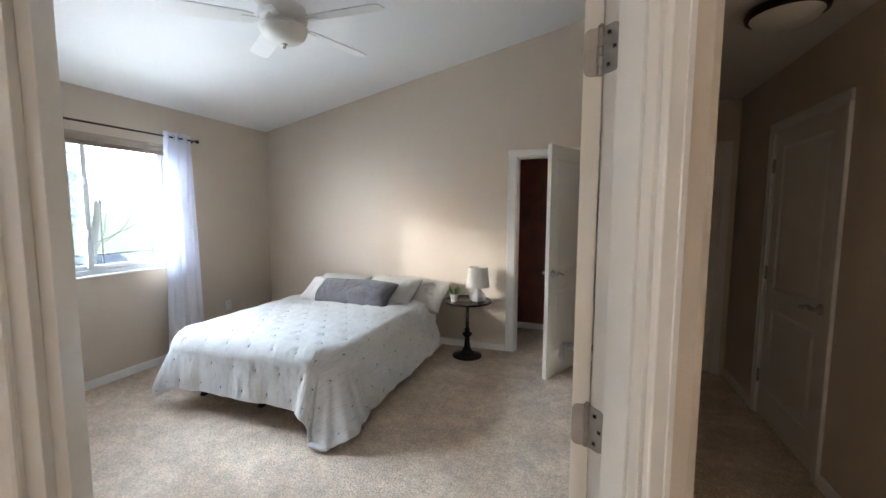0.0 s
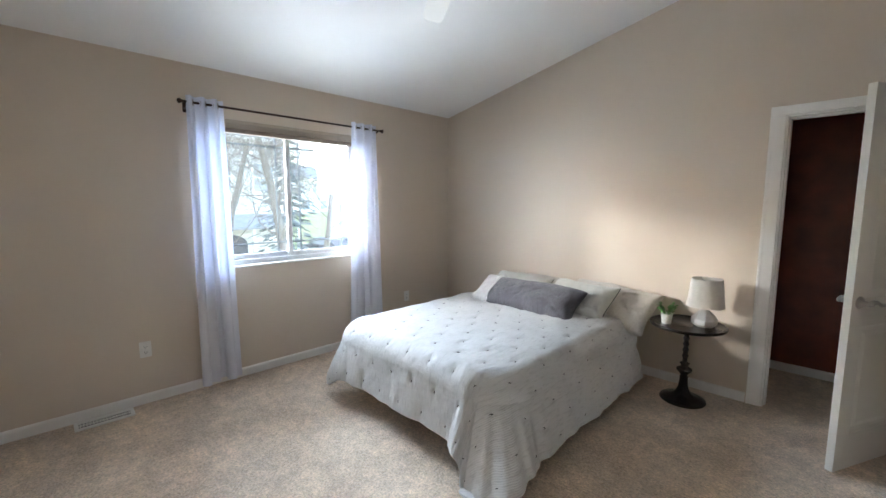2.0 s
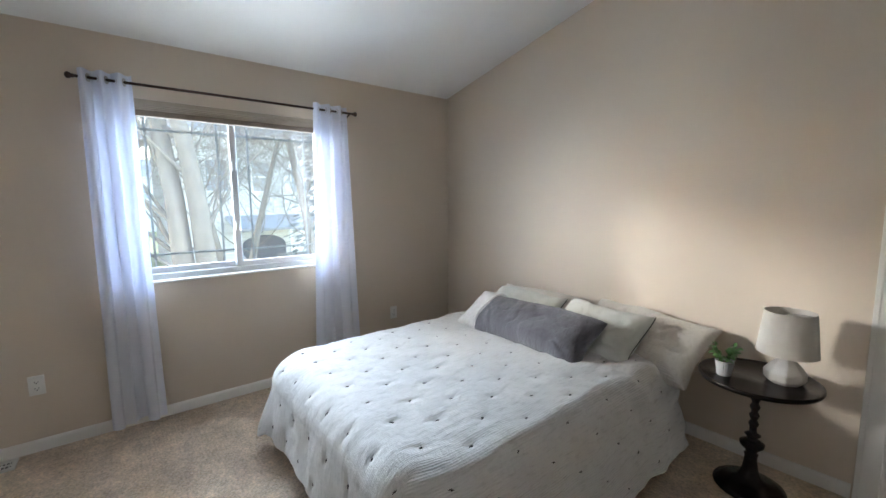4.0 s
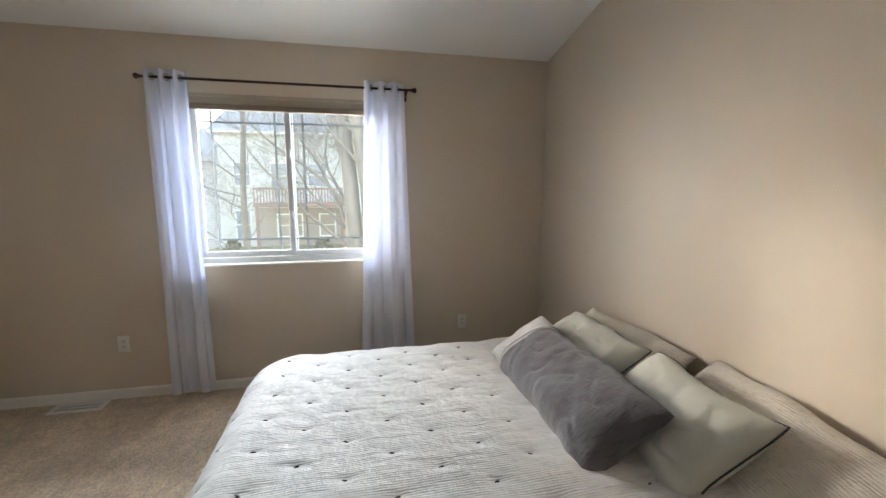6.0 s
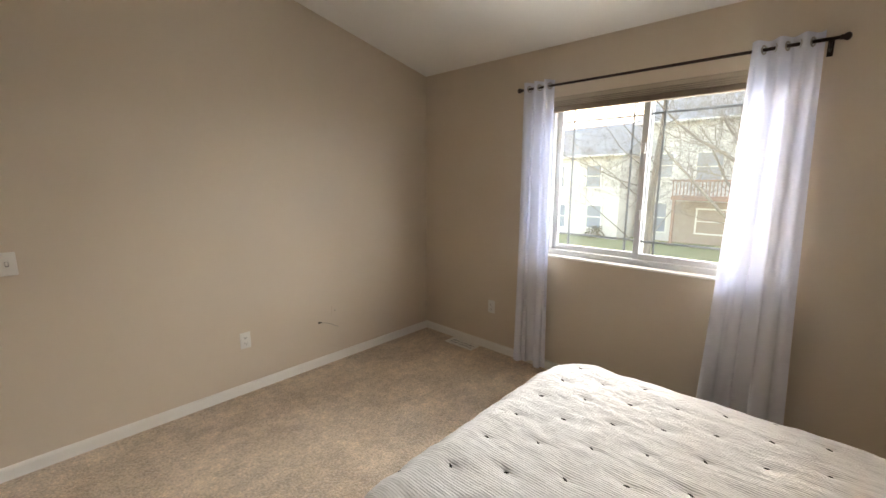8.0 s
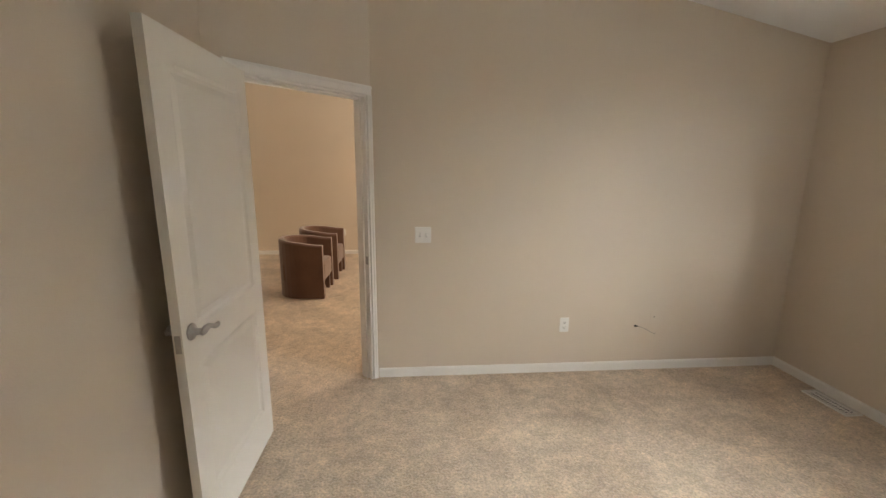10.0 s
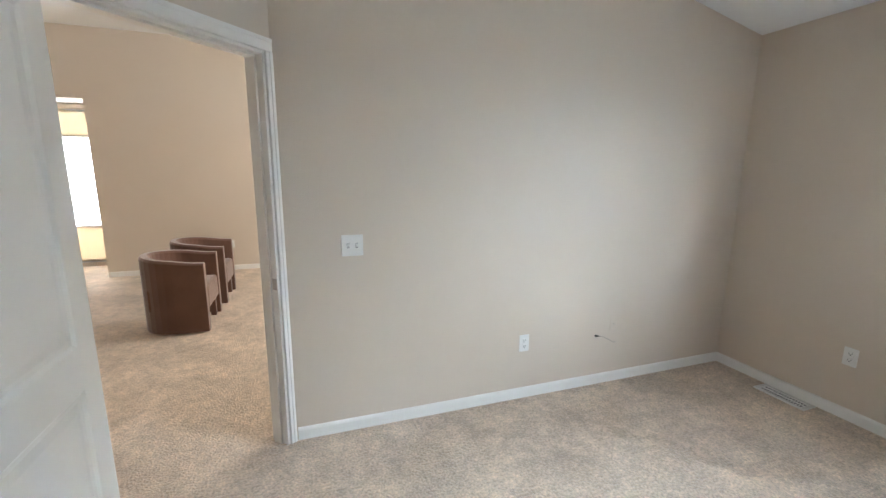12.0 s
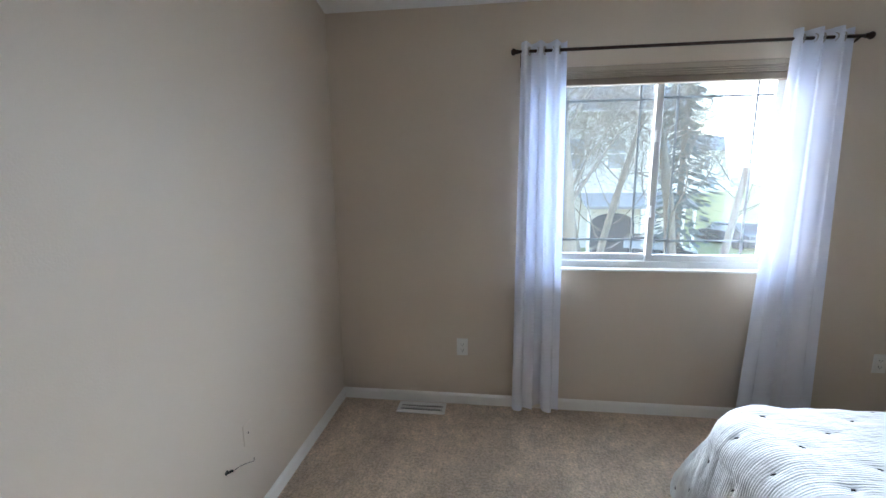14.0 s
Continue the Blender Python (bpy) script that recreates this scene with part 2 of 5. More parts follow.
def sheer(name="sheer_white_curtain", base=(0.90, 0.905, 0.94, 1), through_color=(0.42, 0.50, 0.74, 1), share=0.28):
    m = bpy.data.materials.new(name)
    m.use_nodes = True
    nt = m.node_tree
    b = nt.nodes["Principled BSDF"]
    b.inputs["Base Color"].default_value, b.inputs["Roughness"].default_value = base, 0.9
    tr = nt.nodes.new("ShaderNodeBsdfTranslucent")
    tr.inputs["Color"].default_value = through_color
    tp = nt.nodes.new("ShaderNodeBsdfTransparent")
    m1, m2 = nt.nodes.new("ShaderNodeMixShader"), nt.nodes.new("ShaderNodeMixShader")
    tc = nt.nodes.new("ShaderNodeTexCoord")
    ns = nt.nodes.new("ShaderNodeTexNoise")
    ns.inputs["Scale"].default_value = 350
    nt.links.new(tc.outputs["Object"], ns.inputs["Vector"])
    bp = nt.nodes.new("ShaderNodeBump")
    bp.inputs["Strength"].default_value, bp.inputs["Distance"].default_value = 0.25, 0.002
    nt.links.new(ns.outputs[0], bp.inputs["Height"])
    nt.links.new(bp.outputs[0], b.inputs["Normal"])
    m1.inputs[0].default_value, m2.inputs[0].default_value = share, 0.05
    out = nt.nodes["Material Output"]
    nt.links.new(b.outputs[0], m1.inputs[1])
    nt.links.new(tr.outputs[0], m1.inputs[2])
    nt.links.new(m1.outputs[0], m2.inputs[1])
    nt.links.new(tp.outputs[0], m2.inputs[2])
    nt.links.new(m2.outputs[0], out.inputs[0])
    return m


def glass(haze=0.009):
    """Clear glazing; a pale translucent share paints in the glare that veils the view."""
    m = bpy.data.materials.new("hazed_window_glass")
    m.use_nodes = True
    nt = m.node_tree
    b = nt.nodes["Principled BSDF"]
    b.inputs["Roughness"].default_value, b.inputs["IOR"].default_value = 0.0, 1.45
    b.inputs["Transmission Weight"].default_value = 1.0
    b.inputs["Base Color"].default_value = (0.97, 0.99, 0.985, 1)
    veil = nt.nodes.new("ShaderNodeBsdfTranslucent")
    veil.inputs["Color"].default_value = (0.93, 0.94, 0.95, 1)
    tc, n = nt.nodes.new("ShaderNodeTexCoord"), nt.nodes.new("ShaderNodeTexNoise")
    n.inputs["Scale"].default_value, n.inputs["Detail"].default_value = 3.0, 3
    nt.links.new(tc.outputs["Object"], n.inputs["Vector"])
    amount = nt.nodes.new("ShaderNodeMapRange")
    amount.inputs[1].default_value, amount.inputs[2].default_value = 0.3, 0.7
    amount.inputs[3].default_value, amount.inputs[4].default_value = haze * 0.85, haze * 1.15
    nt.links.new(n.outputs[0], amount.inputs[0])
    mix = nt.nodes.new("ShaderNodeMixShader")
    nt.links.new(amount.outputs[0], mix.inputs[0])
    nt.links.new(b.outputs[0], mix.inputs[1])
    nt.links.new(veil.outputs[0], mix.inputs[2])
    nt.links.new(mix.outputs[0], nt.nodes["Material Output"].inputs[0])
    return m


CURTAIN, GLASS = sheer(), glass()
CREAM_SHADE = sheer("cream_shade_cloth", (0.72, 0.66, 0.56, 1), (0.34, 0.29, 0.21, 1), 0.45)
WHITE_SHADE = sheer("white_shade_cloth", (0.85, 0.85, 0.84, 1), (0.8, 0.82, 0.85, 1), 0.8)


# ---- building helpers ----
def part(name, bm, mat, parent=None, label="", smooth=False):
    me = bpy.data.meshes.new(name)
    bm.normal_update()
    if smooth:
        for f in bm.faces:
            f.smooth = True
    bm.to_mesh(me)
    bm.free()
    me.materials.append(mat)
    ob = new(name, me)
    if parent is not None:
        ob.parent = parent
    if label:
        tagged(ob, label)
    return ob


def thing(name, m, label, category, group="", kind=""):
    ob = new(name)
    ob.empty_display_size = 0.05
    ob.matrix_world = m
    return tagged(ob, label, category, group, kind)


def box(bm, x0, x1, y0, y1, z0, z1, bevel=0.0, seg=2):
    r = bmesh.ops.create_cube(bm, size=1.0)
    vs = r["verts"]
    for v in vs:
        v.co = Vector((x0 + (v.co.x + 0.5) * (x1 - x0), y0 + (v.co.y + 0.5) * (y1 - y0), z0 + (v.co.z + 0.5) * (z1 - z0)))
    if bevel:
        es = list({e for v in vs for e in v.link_edges})
        bmesh.ops.bevel(bm, geom=es, offset=bevel, segments=seg, affect="EDGES", profile=0.5)
    return bm


def boxed(*a, **k):
    return box(bmesh.new(), *a, **k)


def lathe(bm, profile, seg=32, cx=0.0, cy=0.0, cap=True, rot=0.0):
    rings = []
    for r, z in profile:
        rings.append([bm.verts.new((cx + r * math.cos(rot + 2 * math.pi * i / seg), cy + r * math.sin(rot + 2 * math.pi * i / seg), z)) for i in range(seg)])
    for a, b in zip(rings, rings[1:]):
        for i in range(seg):
            j = (i + 1) % seg
            bm.faces.new((a[i], a[j], b[j], b[i]))
    if cap:
        bm.faces.new(list(reversed(rings[0])))
        bm.faces.new(rings[-1])
    return bm


def tube(bm, pts, radius, seg=8, cap=True):
    """A round bar along a line of points; radius is one number or one for each point."""
    pts = [Vector(p) for p in pts]
    rs = radius if isinstance(radius, (list, tuple)) else [radius] * len(pts)
    rings, side = [], None
    for i, p in enumerate(pts):
        t = (pts[min(i + 1, len(pts) - 1)] - pts[max(i - 1, 0)]).normalized()
        if side is None:
            side = t.orthogonal().normalized()
        side = (side - t * side.dot(t)).normalized()
        up = t.cross(side)
        rings.append([bm.verts.new(p + rs[i] * (math.cos(a) * side + math.sin(a) * up)) for a in (2 * math.pi * k / seg for k in range(seg))])
    for a, b in zip(rings, rings[1:]):
        for i in range(seg):
            j = (i + 1) % seg
            bm.faces.new((a[i], a[j], b[j], b[i]))
    if cap and len(pts) > 1:
        bm.faces.new(list(reversed(rings[0])))
        bm.faces.new(rings[-1])
    return bm


def grid_faces(bm, rows, closed=False):
    for a, b in zip(rows, rows[1:]):
        n = len(a)
        for i in range(n if closed else n - 1):
            j = (i + 1) % n
            bm.faces.new((a[i], a[j], b[j], b[i]))


# ---- plan of the place ----
WEST, NORTH, SOUTH, EAST = -3.70, 4.316, 0.376, 0.265
SLOPE, EAVE = 0.214, 2.466


def vault(x):
    return EAVE + SLOPE * (x - WEST)


CORNER = Vector((-0.455, SOUTH, 0))
DIAG = radians(45.5)
U = Vector((math.cos(DIAG), math.sin(DIAG), 0))
SPAN = (EAST - CORNER.x) / U.x
DIAG_END = CORNER + U * SPAN


def axes(origin, along, room):
    """A frame with x along a wall's face and y into the room."""
    m = Matrix((Vector(along).normalized(), Vector(room).normalized(), Vector((0, 0, 1)))).transposed().to_4x4()
    m.translation = origin
    return m


def wall(name, m, length, thick, top, holes, mat, label, ends=(0.0, 0.0)):
    """A wall with its room face on y = 0 and its back at y = -thick; holes are (s0, s1, z0, z1); top(s) is its height."""
    bm = bmesh.new()
    cuts = sorted({0.0, length, *[h[0] for h in holes], *[h[1] for h in holes]})

    def quad(*ps):
        bm.faces.new([bm.verts.new(p) for p in ps])

    for a, b in zip(cuts, cuts[1:]):
        mid = (a + b) / 2
        levels = [(0.0, 0.0)]
        for h in sorted((h for h in holes if h[0] < mid < h[1]), key=lambda h: h[2]):
            levels += [(h[2], h[2]), (h[3], h[3])]
        levels.append((top(a), top(b)))
        for (a0, b0), (a1, b1) in zip(levels[::2], levels[1::2]):
            if a1 - a0 < 1e-6:
                continue
            quad((a, 0, a0), (a, 0, a1), (b, 0, b1), (b, 0, b0))
            aa = a - ends[0] if a == 0 else a
            bb = b + ends[1] if b == length else b
            quad((aa, -thick, a0), (bb, -thick, b0), (bb, -thick, b1), (aa, -thick, a1))
            quad((a, 0, a1), (aa, -thick, a1), (bb, -thick, b1), (b, 0, b1))
    for s0, s1, z0, z1 in holes:
        for s in (s0, s1):
            quad((s, 0, z0), (s, -thick, z0), (s, -thick, z1), (s, 0, z1))
        for z in (z0, z1):
            if z > 0:
                quad((s0, 0, z), (s1, 0, z), (s1, -thick, z), (s0, -thick, z))
    quad((0, 0, 0), (-ends[0], -thick, 0), (-ends[0], -thick, top(0)), (0, 0, top(0)))
    quad((length, 0, 0), (length + ends[1], -thick, 0), (length + ends[1], -thick, top(length)), (length, 0, top(length)))
    ob = part(name, bm, mat)
    ob.matrix_world = m
    return tagged(ob, label, "wall", kind="structure")


def slab(name, pts, depth, mat, label, category):
    bm = bmesh.new()
    lo = [bm.verts.new(p) for p in pts]
    hi = [bm.verts.new((p[0], p[1], p[2] + depth)) for p in pts]
    bm.faces.new(list(reversed(lo)))
    bm.faces.new(hi)
    for i in range(len(pts)):
        j = (i + 1) % len(pts)
        bm.faces.new((lo[i], lo[j], hi[j], hi[i]))
    return tagged(part(name, bm, mat), label, category, kind="structure")


# ---- structure ----
WY0, WY1, WZ0, WZ1 = 1.655, 3.04, 0.931, 2.11
M_W = axes((WEST, SOUTH, 0), (0, 1, 0), (1, 0, 0))
M_N = axes((WEST, NORTH, 0), (1, 0, 0), (0, -1, 0))
M_S = axes((WEST, SOUTH, 0), (1, 0, 0), (0, 1, 0))
M_E = axes((EAST, DIAG_END.y, 0), (0, 1, 0), (-1, 0, 0))
M_D = axes(CORNER, U, (-U.y, U.x, 0))
CLOSET0, CLOSET1, DOOR_H = -0.545, 0.19, 2.045
ENTRY0, ENTRY1 = 0.035, 0.890

slab("floor", [(-4.0, -5.6, -0.1), (4.4, -5.6, -0.1), (4.4, 5.5, -0.1), (-4.0, 5.5, -0.1)], 0.1, CARPET, "beige cut-pile carpet floor with worn patches", "floor")
wall("wall_west", M_W, NORTH - SOUTH, 0.17, lambda s: EAVE + 0.004, [(WY0 - SOUTH, WY1 - SOUTH, WZ0, WZ1)], PAINT, "beige painted wall with a wide window opening", (0.17, 0.17))
wall("wall_north", M_N, EAST - WEST, 0.115, lambda s: vault(WEST + s) + 0.004, [(CLOSET0 - WEST, CLOSET1 - WEST, 0, DOOR_H)], PAINT, "beige painted wall under a sloping ceiling")
wall("wall_south", M_S, CORNER.x - WEST, 0.115, lambda s: vault(WEST + s) + 0.004, [], PAINT, "beige painted wall with outlet and switch")
wall("wall_east", M_E, NORTH - DIAG_END.y, 0.115, lambda s: vault(EAST) + 0.004, [], PAINT, "beige painted wall behind the open door")
wall("wall_entry", M_D, SPAN, 0.115, lambda s: vault(CORNER.x + U.x * s) + 0.004, [(ENTRY0, ENTRY1, 0, DOOR_H)], PAINT, "beige painted angled wall with the bedroom doorway")
slab("ceiling", [(-3.9, 0.2, vault(-3.9)), (0.40, 0.2, vault(0.40)), (0.40, 4.46, vault(0.40)), (-3.9, 4.46, vault(-3.9))], 0.12, CEIL, "white textured sloping ceiling of the bedroom", "ceiling")

# closet behind the north wall
CB = 5.25
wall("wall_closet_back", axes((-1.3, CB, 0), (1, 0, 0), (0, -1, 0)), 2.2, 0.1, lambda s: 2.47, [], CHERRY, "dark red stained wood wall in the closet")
wall("wall_closet_west", axes((-1.3, NORTH + 0.115, 0), (0, 1, 0), (1, 0, 0)), CB - NORTH - 0.115, 0.1, lambda s: 2.47, [], PAINT, "beige closet side wall")
wall("wall_closet_east", axes((0.36, NORTH + 0.115, 0), (0, 1, 0), (-1, 0, 0)), CB - NORTH - 0.115, 0.1, lambda s: 2.47, [], PAINT, "beige closet side wall by the hall")
slab("ceiling_closet", [(-1.4, NORTH + 0.116, 2.44), (0.46, NORTH + 0.116, 2.44), (0.46, CB + 0.1, 2.44), (-1.4, CB + 0.1, 2.44)], 0.1, CEIL, "white closet ceiling", "ceiling")

# hall and loft outside the bedroom door
HALL_E, HALL_N = 1.38, 4.36
HD0, HD1 = 2.80, 3.63
wall("wall_hall_east", axes((HALL_E, -0.6, 0), (0, 1, 0), (-1, 0, 0)), HALL_N + 0.6, 0.115, lambda s: 2.47, [(HD0 + 0.6, HD1 + 0.6, 0, DOOR_H)], PAINT, "beige hall wall with a white door")
wall("wall_hall_end", axes((EAST + 0.115, HALL_N, 0), (1, 0, 0), (0, -1, 0)), HALL_E - EAST - 0.115, 0.115, lambda s: 2.47, [(0.12, 0.90, 0, DOOR_H)], PAINT, "beige wall closing the hall")
slab("ceiling_hall", [(EAST + 0.115, 1.1, 2.46), (2.2, 1.1, 2.46), (2.2, 5.0, 2.46), (EAST + 0.115, 5.0, 2.46)], 0.1, CEIL, "white flat hall ceiling", "ceiling")
LOFT_S = -4.18
# unseen walls added behind both doors so no daylight leaks in underneath
wall("wall_leak_block", axes((HALL_E + 0.5, 1.0, 0), (0, 1, 0), (-1, 0, 0)), 3.6, 0.1, lambda s: 2.47, [], PAINT, "unseen wall added behind the hall door to block daylight")
wall("wall_leak_block_end", axes((0.3, HALL_N + 0.5, 0), (1, 0, 0), (0, -1, 0)), 1.7, 0.1, lambda s: 2.47, [], PAINT, "unseen wall added behind the end door to block daylight")
wall("wall_loft_south", axes((-2.6, LOFT_S, 0), (1, 0, 0), (0, 1, 0)), 6.6, 0.115, lambda s: 3.3, [(4.69, 6.2, 0, 2.40)], PAINT, "beige loft wall with a wide opening")
wall("wall_alcove", axes((1.6, -5.05, 0), (1, 0, 0), (0, 1, 0)), 2.5, 0.12, lambda s: 2.5, [(0.55, 1.85, 0.06, 2.36)], PAINT, "beige alcove wall with a bright window")
wall("wall_alcove_side", axes((2.085, -5.05, 0), (0, 1, 0), (1, 0, 0)), 0.75, 0.1, lambda s: 2.5, [], PAINT, "beige alcove side wall")
slab("ceiling_alcove", [(1.5, -5.2, 2.44), (4.2, -5.2, 2.44), (4.2, LOFT_S - 0.12, 2.44), (1.5, LOFT_S - 0.12, 2.44)], 0.1, CEIL, "white alcove ceiling", "ceiling")
wall("wall_loft_west", axes((-2.6, LOFT_S, 0), (0, 1, 0), (1, 0, 0)), 4.5, 0.1, lambda s: 3.3, [], PAINT, "beige loft side wall")
wall("wall_loft_east", axes((4.0, -5.1, 0), (0, 1, 0), (-1, 0, 0)), 6.3, 0.1, lambda s: 3.3, [], PAINT, "beige loft wall across the landing")
wall("wall_loft_north", axes((HALL_E + 0.115, 1.1, 0), (1, 0, 0), (0, -1, 0)), 2.6, 0.1, lambda s: 3.3, [], PAINT, "beige wall beside the hall")
slab("ceiling_loft", [(-2.7, -4.3, 3.28), (4.1, -4.3, 3.28), (4.1, 1.2, 3.28), (-2.7, 1.2, 3.28)], 0.1, CEIL, "white loft ceiling", "ceiling")
slab("bulkhead", [(EAST + 0.02, 1.12, 2.44), (1.5, 1.12, 2.44), (1.5, 1.22, 2.44), (EAST + 0.02, 1.22, 2.44)], 0.86, PAINT, "beige drop from the loft ceiling to the hall", "wall")


# baseboards
def baseboard(m, s0, s1, label="white painted baseboard along the wall"):
    bm = bmesh.new()
    prof = [(0.0, 0.0), (0.013, 0.0), (0.013, 0.056), (0.010, 0.064), (0.005, 0.070), (0.0, 0.072)]
    rows = [[bm.verts.new((s, y, z)) for y, z in prof] for s in (s0, s1)]
    grid_faces(bm, rows, closed=True)
    bm.faces.new(rows[0])
    bm.faces.new(list(reversed(rows[1])))
    ob = part("baseboard", bm, TRIM)
    ob.matrix_world = m
    tagged(ob, label, "baseboard", kind="structure")


baseboard(M_W, 0.0, NORTH - SOUTH)
baseboard(M_N, 0.013, CLOSET0 - WEST - 0.087)
baseboard(M_S, 0.013, CORNER.x - WEST - 0.016)
baseboard(M_E, 0.05, NORTH - DIAG_END.y)
baseboard(axes((-1.3, CB, 0), (1, 0, 0), (0, -1, 0)), 0.0, 1.66)
baseboard(axes((-2.6, LOFT_S, 0), (1, 0, 0), (0, 1, 0)), 0.0, 4.68)
baseboard(axes((HALL_E, -0.6, 0), (0, 1, 0), (-1, 0, 0)), 0.0, HD0 + 0.6 - 0.062)
baseboard(axes((HALL_E, -0.6, 0), (0, 1, 0), (-1, 0, 0)), HD1 + 0.6 + 0.062, HALL_N + 0.6)


# ---- doors ----
def hinge_plate(bm, x0, x1, y0, y1, z, half=0.0455, r=0.014):
    """A flat leaf with its two outer corners rounded."""
    ring = [(y1, z - half)]
    for cz, a0 in ((z - half + r, 270), (z + half - r, 180)):
        ring += [(y0 + r + r * math.cos(radians(a0 - 15 * k)), cz + r * math.sin(radians(a0 - 15 * k))) for k in range(7)]
    ring.append((y1, z + half))
    lo, hi = [bm.verts.new((x0, y, w)) for y, w in ring], [bm.verts.new((x1, y, w)) for y, w in ring]
    bm.faces.new(lo)
    bm.faces.new(list(reversed(hi)))
    for k in range(len(ring)):
        j = (k + 1) % len(ring)
        bm.faces.new((lo[k], hi[k], hi[j], lo[j]))
    bmesh.ops.recalc_face_normals(bm, faces=bm.faces)
    return bm


def hinge(parent, leaf, s, z, side):
    """Jamb plate, knuckles and screws under the frame; the second plate on the door's edge. side: -1 where the jamb looks back along x."""
    bm = hinge_plate(bmesh.new(), s - 0.002, s + 0.001, -0.0345, 0.004, z)
    for k in range(5):
        lathe(bm, [(0.0062, z - 0.045 + k * 0.018), (0.0062, z - 0.045 + k * 0.018 + 0.017)], 12, s + side * 0.003, 0.0085)
    lathe(bm, [(0.004, z + 0.045), (0.0068, z + 0.047), (0.0025, z + 0.053)], 12, s + side * 0.003, 0.0085)
    h = part("hinge", bm, HINGE_METAL, parent, "brushed nickel hinge")
    for dy, dz in ((-0.012, -0.03), (-0.025, 0.0), (-0.012, 0.03)):
        bs = boxed(s + side * 0.002, s + side * 0.0035, dy - 0.0028, dy + 0.0028, z + dz - 0.0028, z + dz + 0.0028, 0.001, 1)
        part("screw", bs, DARK_METAL, h)
    bp = hinge_plate(bmesh.new(), -0.0025, 0.001, -0.0345, 0.004, z)
    part("hinge_plate", bp, HINGE_METAL, leaf, "brushed nickel hinge plate")


def lever(parent, x, y, z, toward, side, label="satin nickel lever handle"):
    """A wave lever: rose at (x, y, z) on a face whose outside is side (+1 or -1 in y); the grip runs along toward in x."""
    bm = bmesh.new()
    bmr = bmesh.new()
    lathe(bmr, [(0.032, 0.0), (0.033, 0.004), (0.029, 0.009), (0.014, 0.012), (0.012, 0.045)], 24)
    bmesh.ops.transform(bmr, matrix=pose(x, y, z, -90 * side), verts=bmr.verts)
    rose = part("rose", bmr, NICKEL, parent, smooth=True)
    pts = [(x + toward * d, y + side * (0.046 + 0.006 * math.sin(d * 20)), z + 0.010 * math.sin(d * 52) - d * 0.02) for d in (-0.012, 0.0, 0.02, 0.04, 0.06, 0.08, 0.1, 0.112)]
    tube(bm, pts, [0.009, 0.0135, 0.0125, 0.0105, 0.0095, 0.0105, 0.0105, 0.006], 12)
    return part("door_handle", bm, NICKEL, parent, label, smooth=True)


def door_leaf(parent, width, height=2.03, thick=0.035):
    """A two-panel door standing on z = 0.012 from x = 0 (hinge edge) to width, y from -thick to 0."""
    bm = bmesh.new()
    z0 = 0.012
    st, rb, rm, rt = 0.105, 0.20, 0.14, 0.115
    p1, p2 = (z0 + rb, z0 + 0.80), (z0 + 0.80 + rm, z0 + height - rt)
    for x0, x1, a, b in ((0, st, z0, z0 + height), (width - st, width, z0, z0 + height), (st, width - st, z0, p1[0]), (st, width - st, p1[1], p2[0]), (st, width - st, p2[1], z0 + height)):
        box(bm, x0, x1, -thick, 0, a, b, 0.0)
    leaf = part("door_leaf", bm, DOOR_PAINT, parent)
    for a, b in (p1, p2):
        bp = bmesh.new()
        for sgn, y in ((1, 0.0), (-1, -thick)):
            ins = [(0.0, y), (0.012, y - sgn * 0.008), (0.028, y - sgn * 0.010), (0.055, y - sgn * 0.004)]
            rows = []
            for d, yy in ins:
                rows.append([bp.verts.new(p) for p in ((st + d, yy, a + d), (width - st - d, yy, a + d), (width - st - d, yy, b - d), (st + d, yy, b - d))])
            grid_faces(bp, rows, closed=True)
            bp.faces.new(rows[-1])
        bmesh.ops.recalc_face_normals(bp, faces=bp.faces)
        part("panel", bp, DOOR_PAINT, leaf)
    return leaf


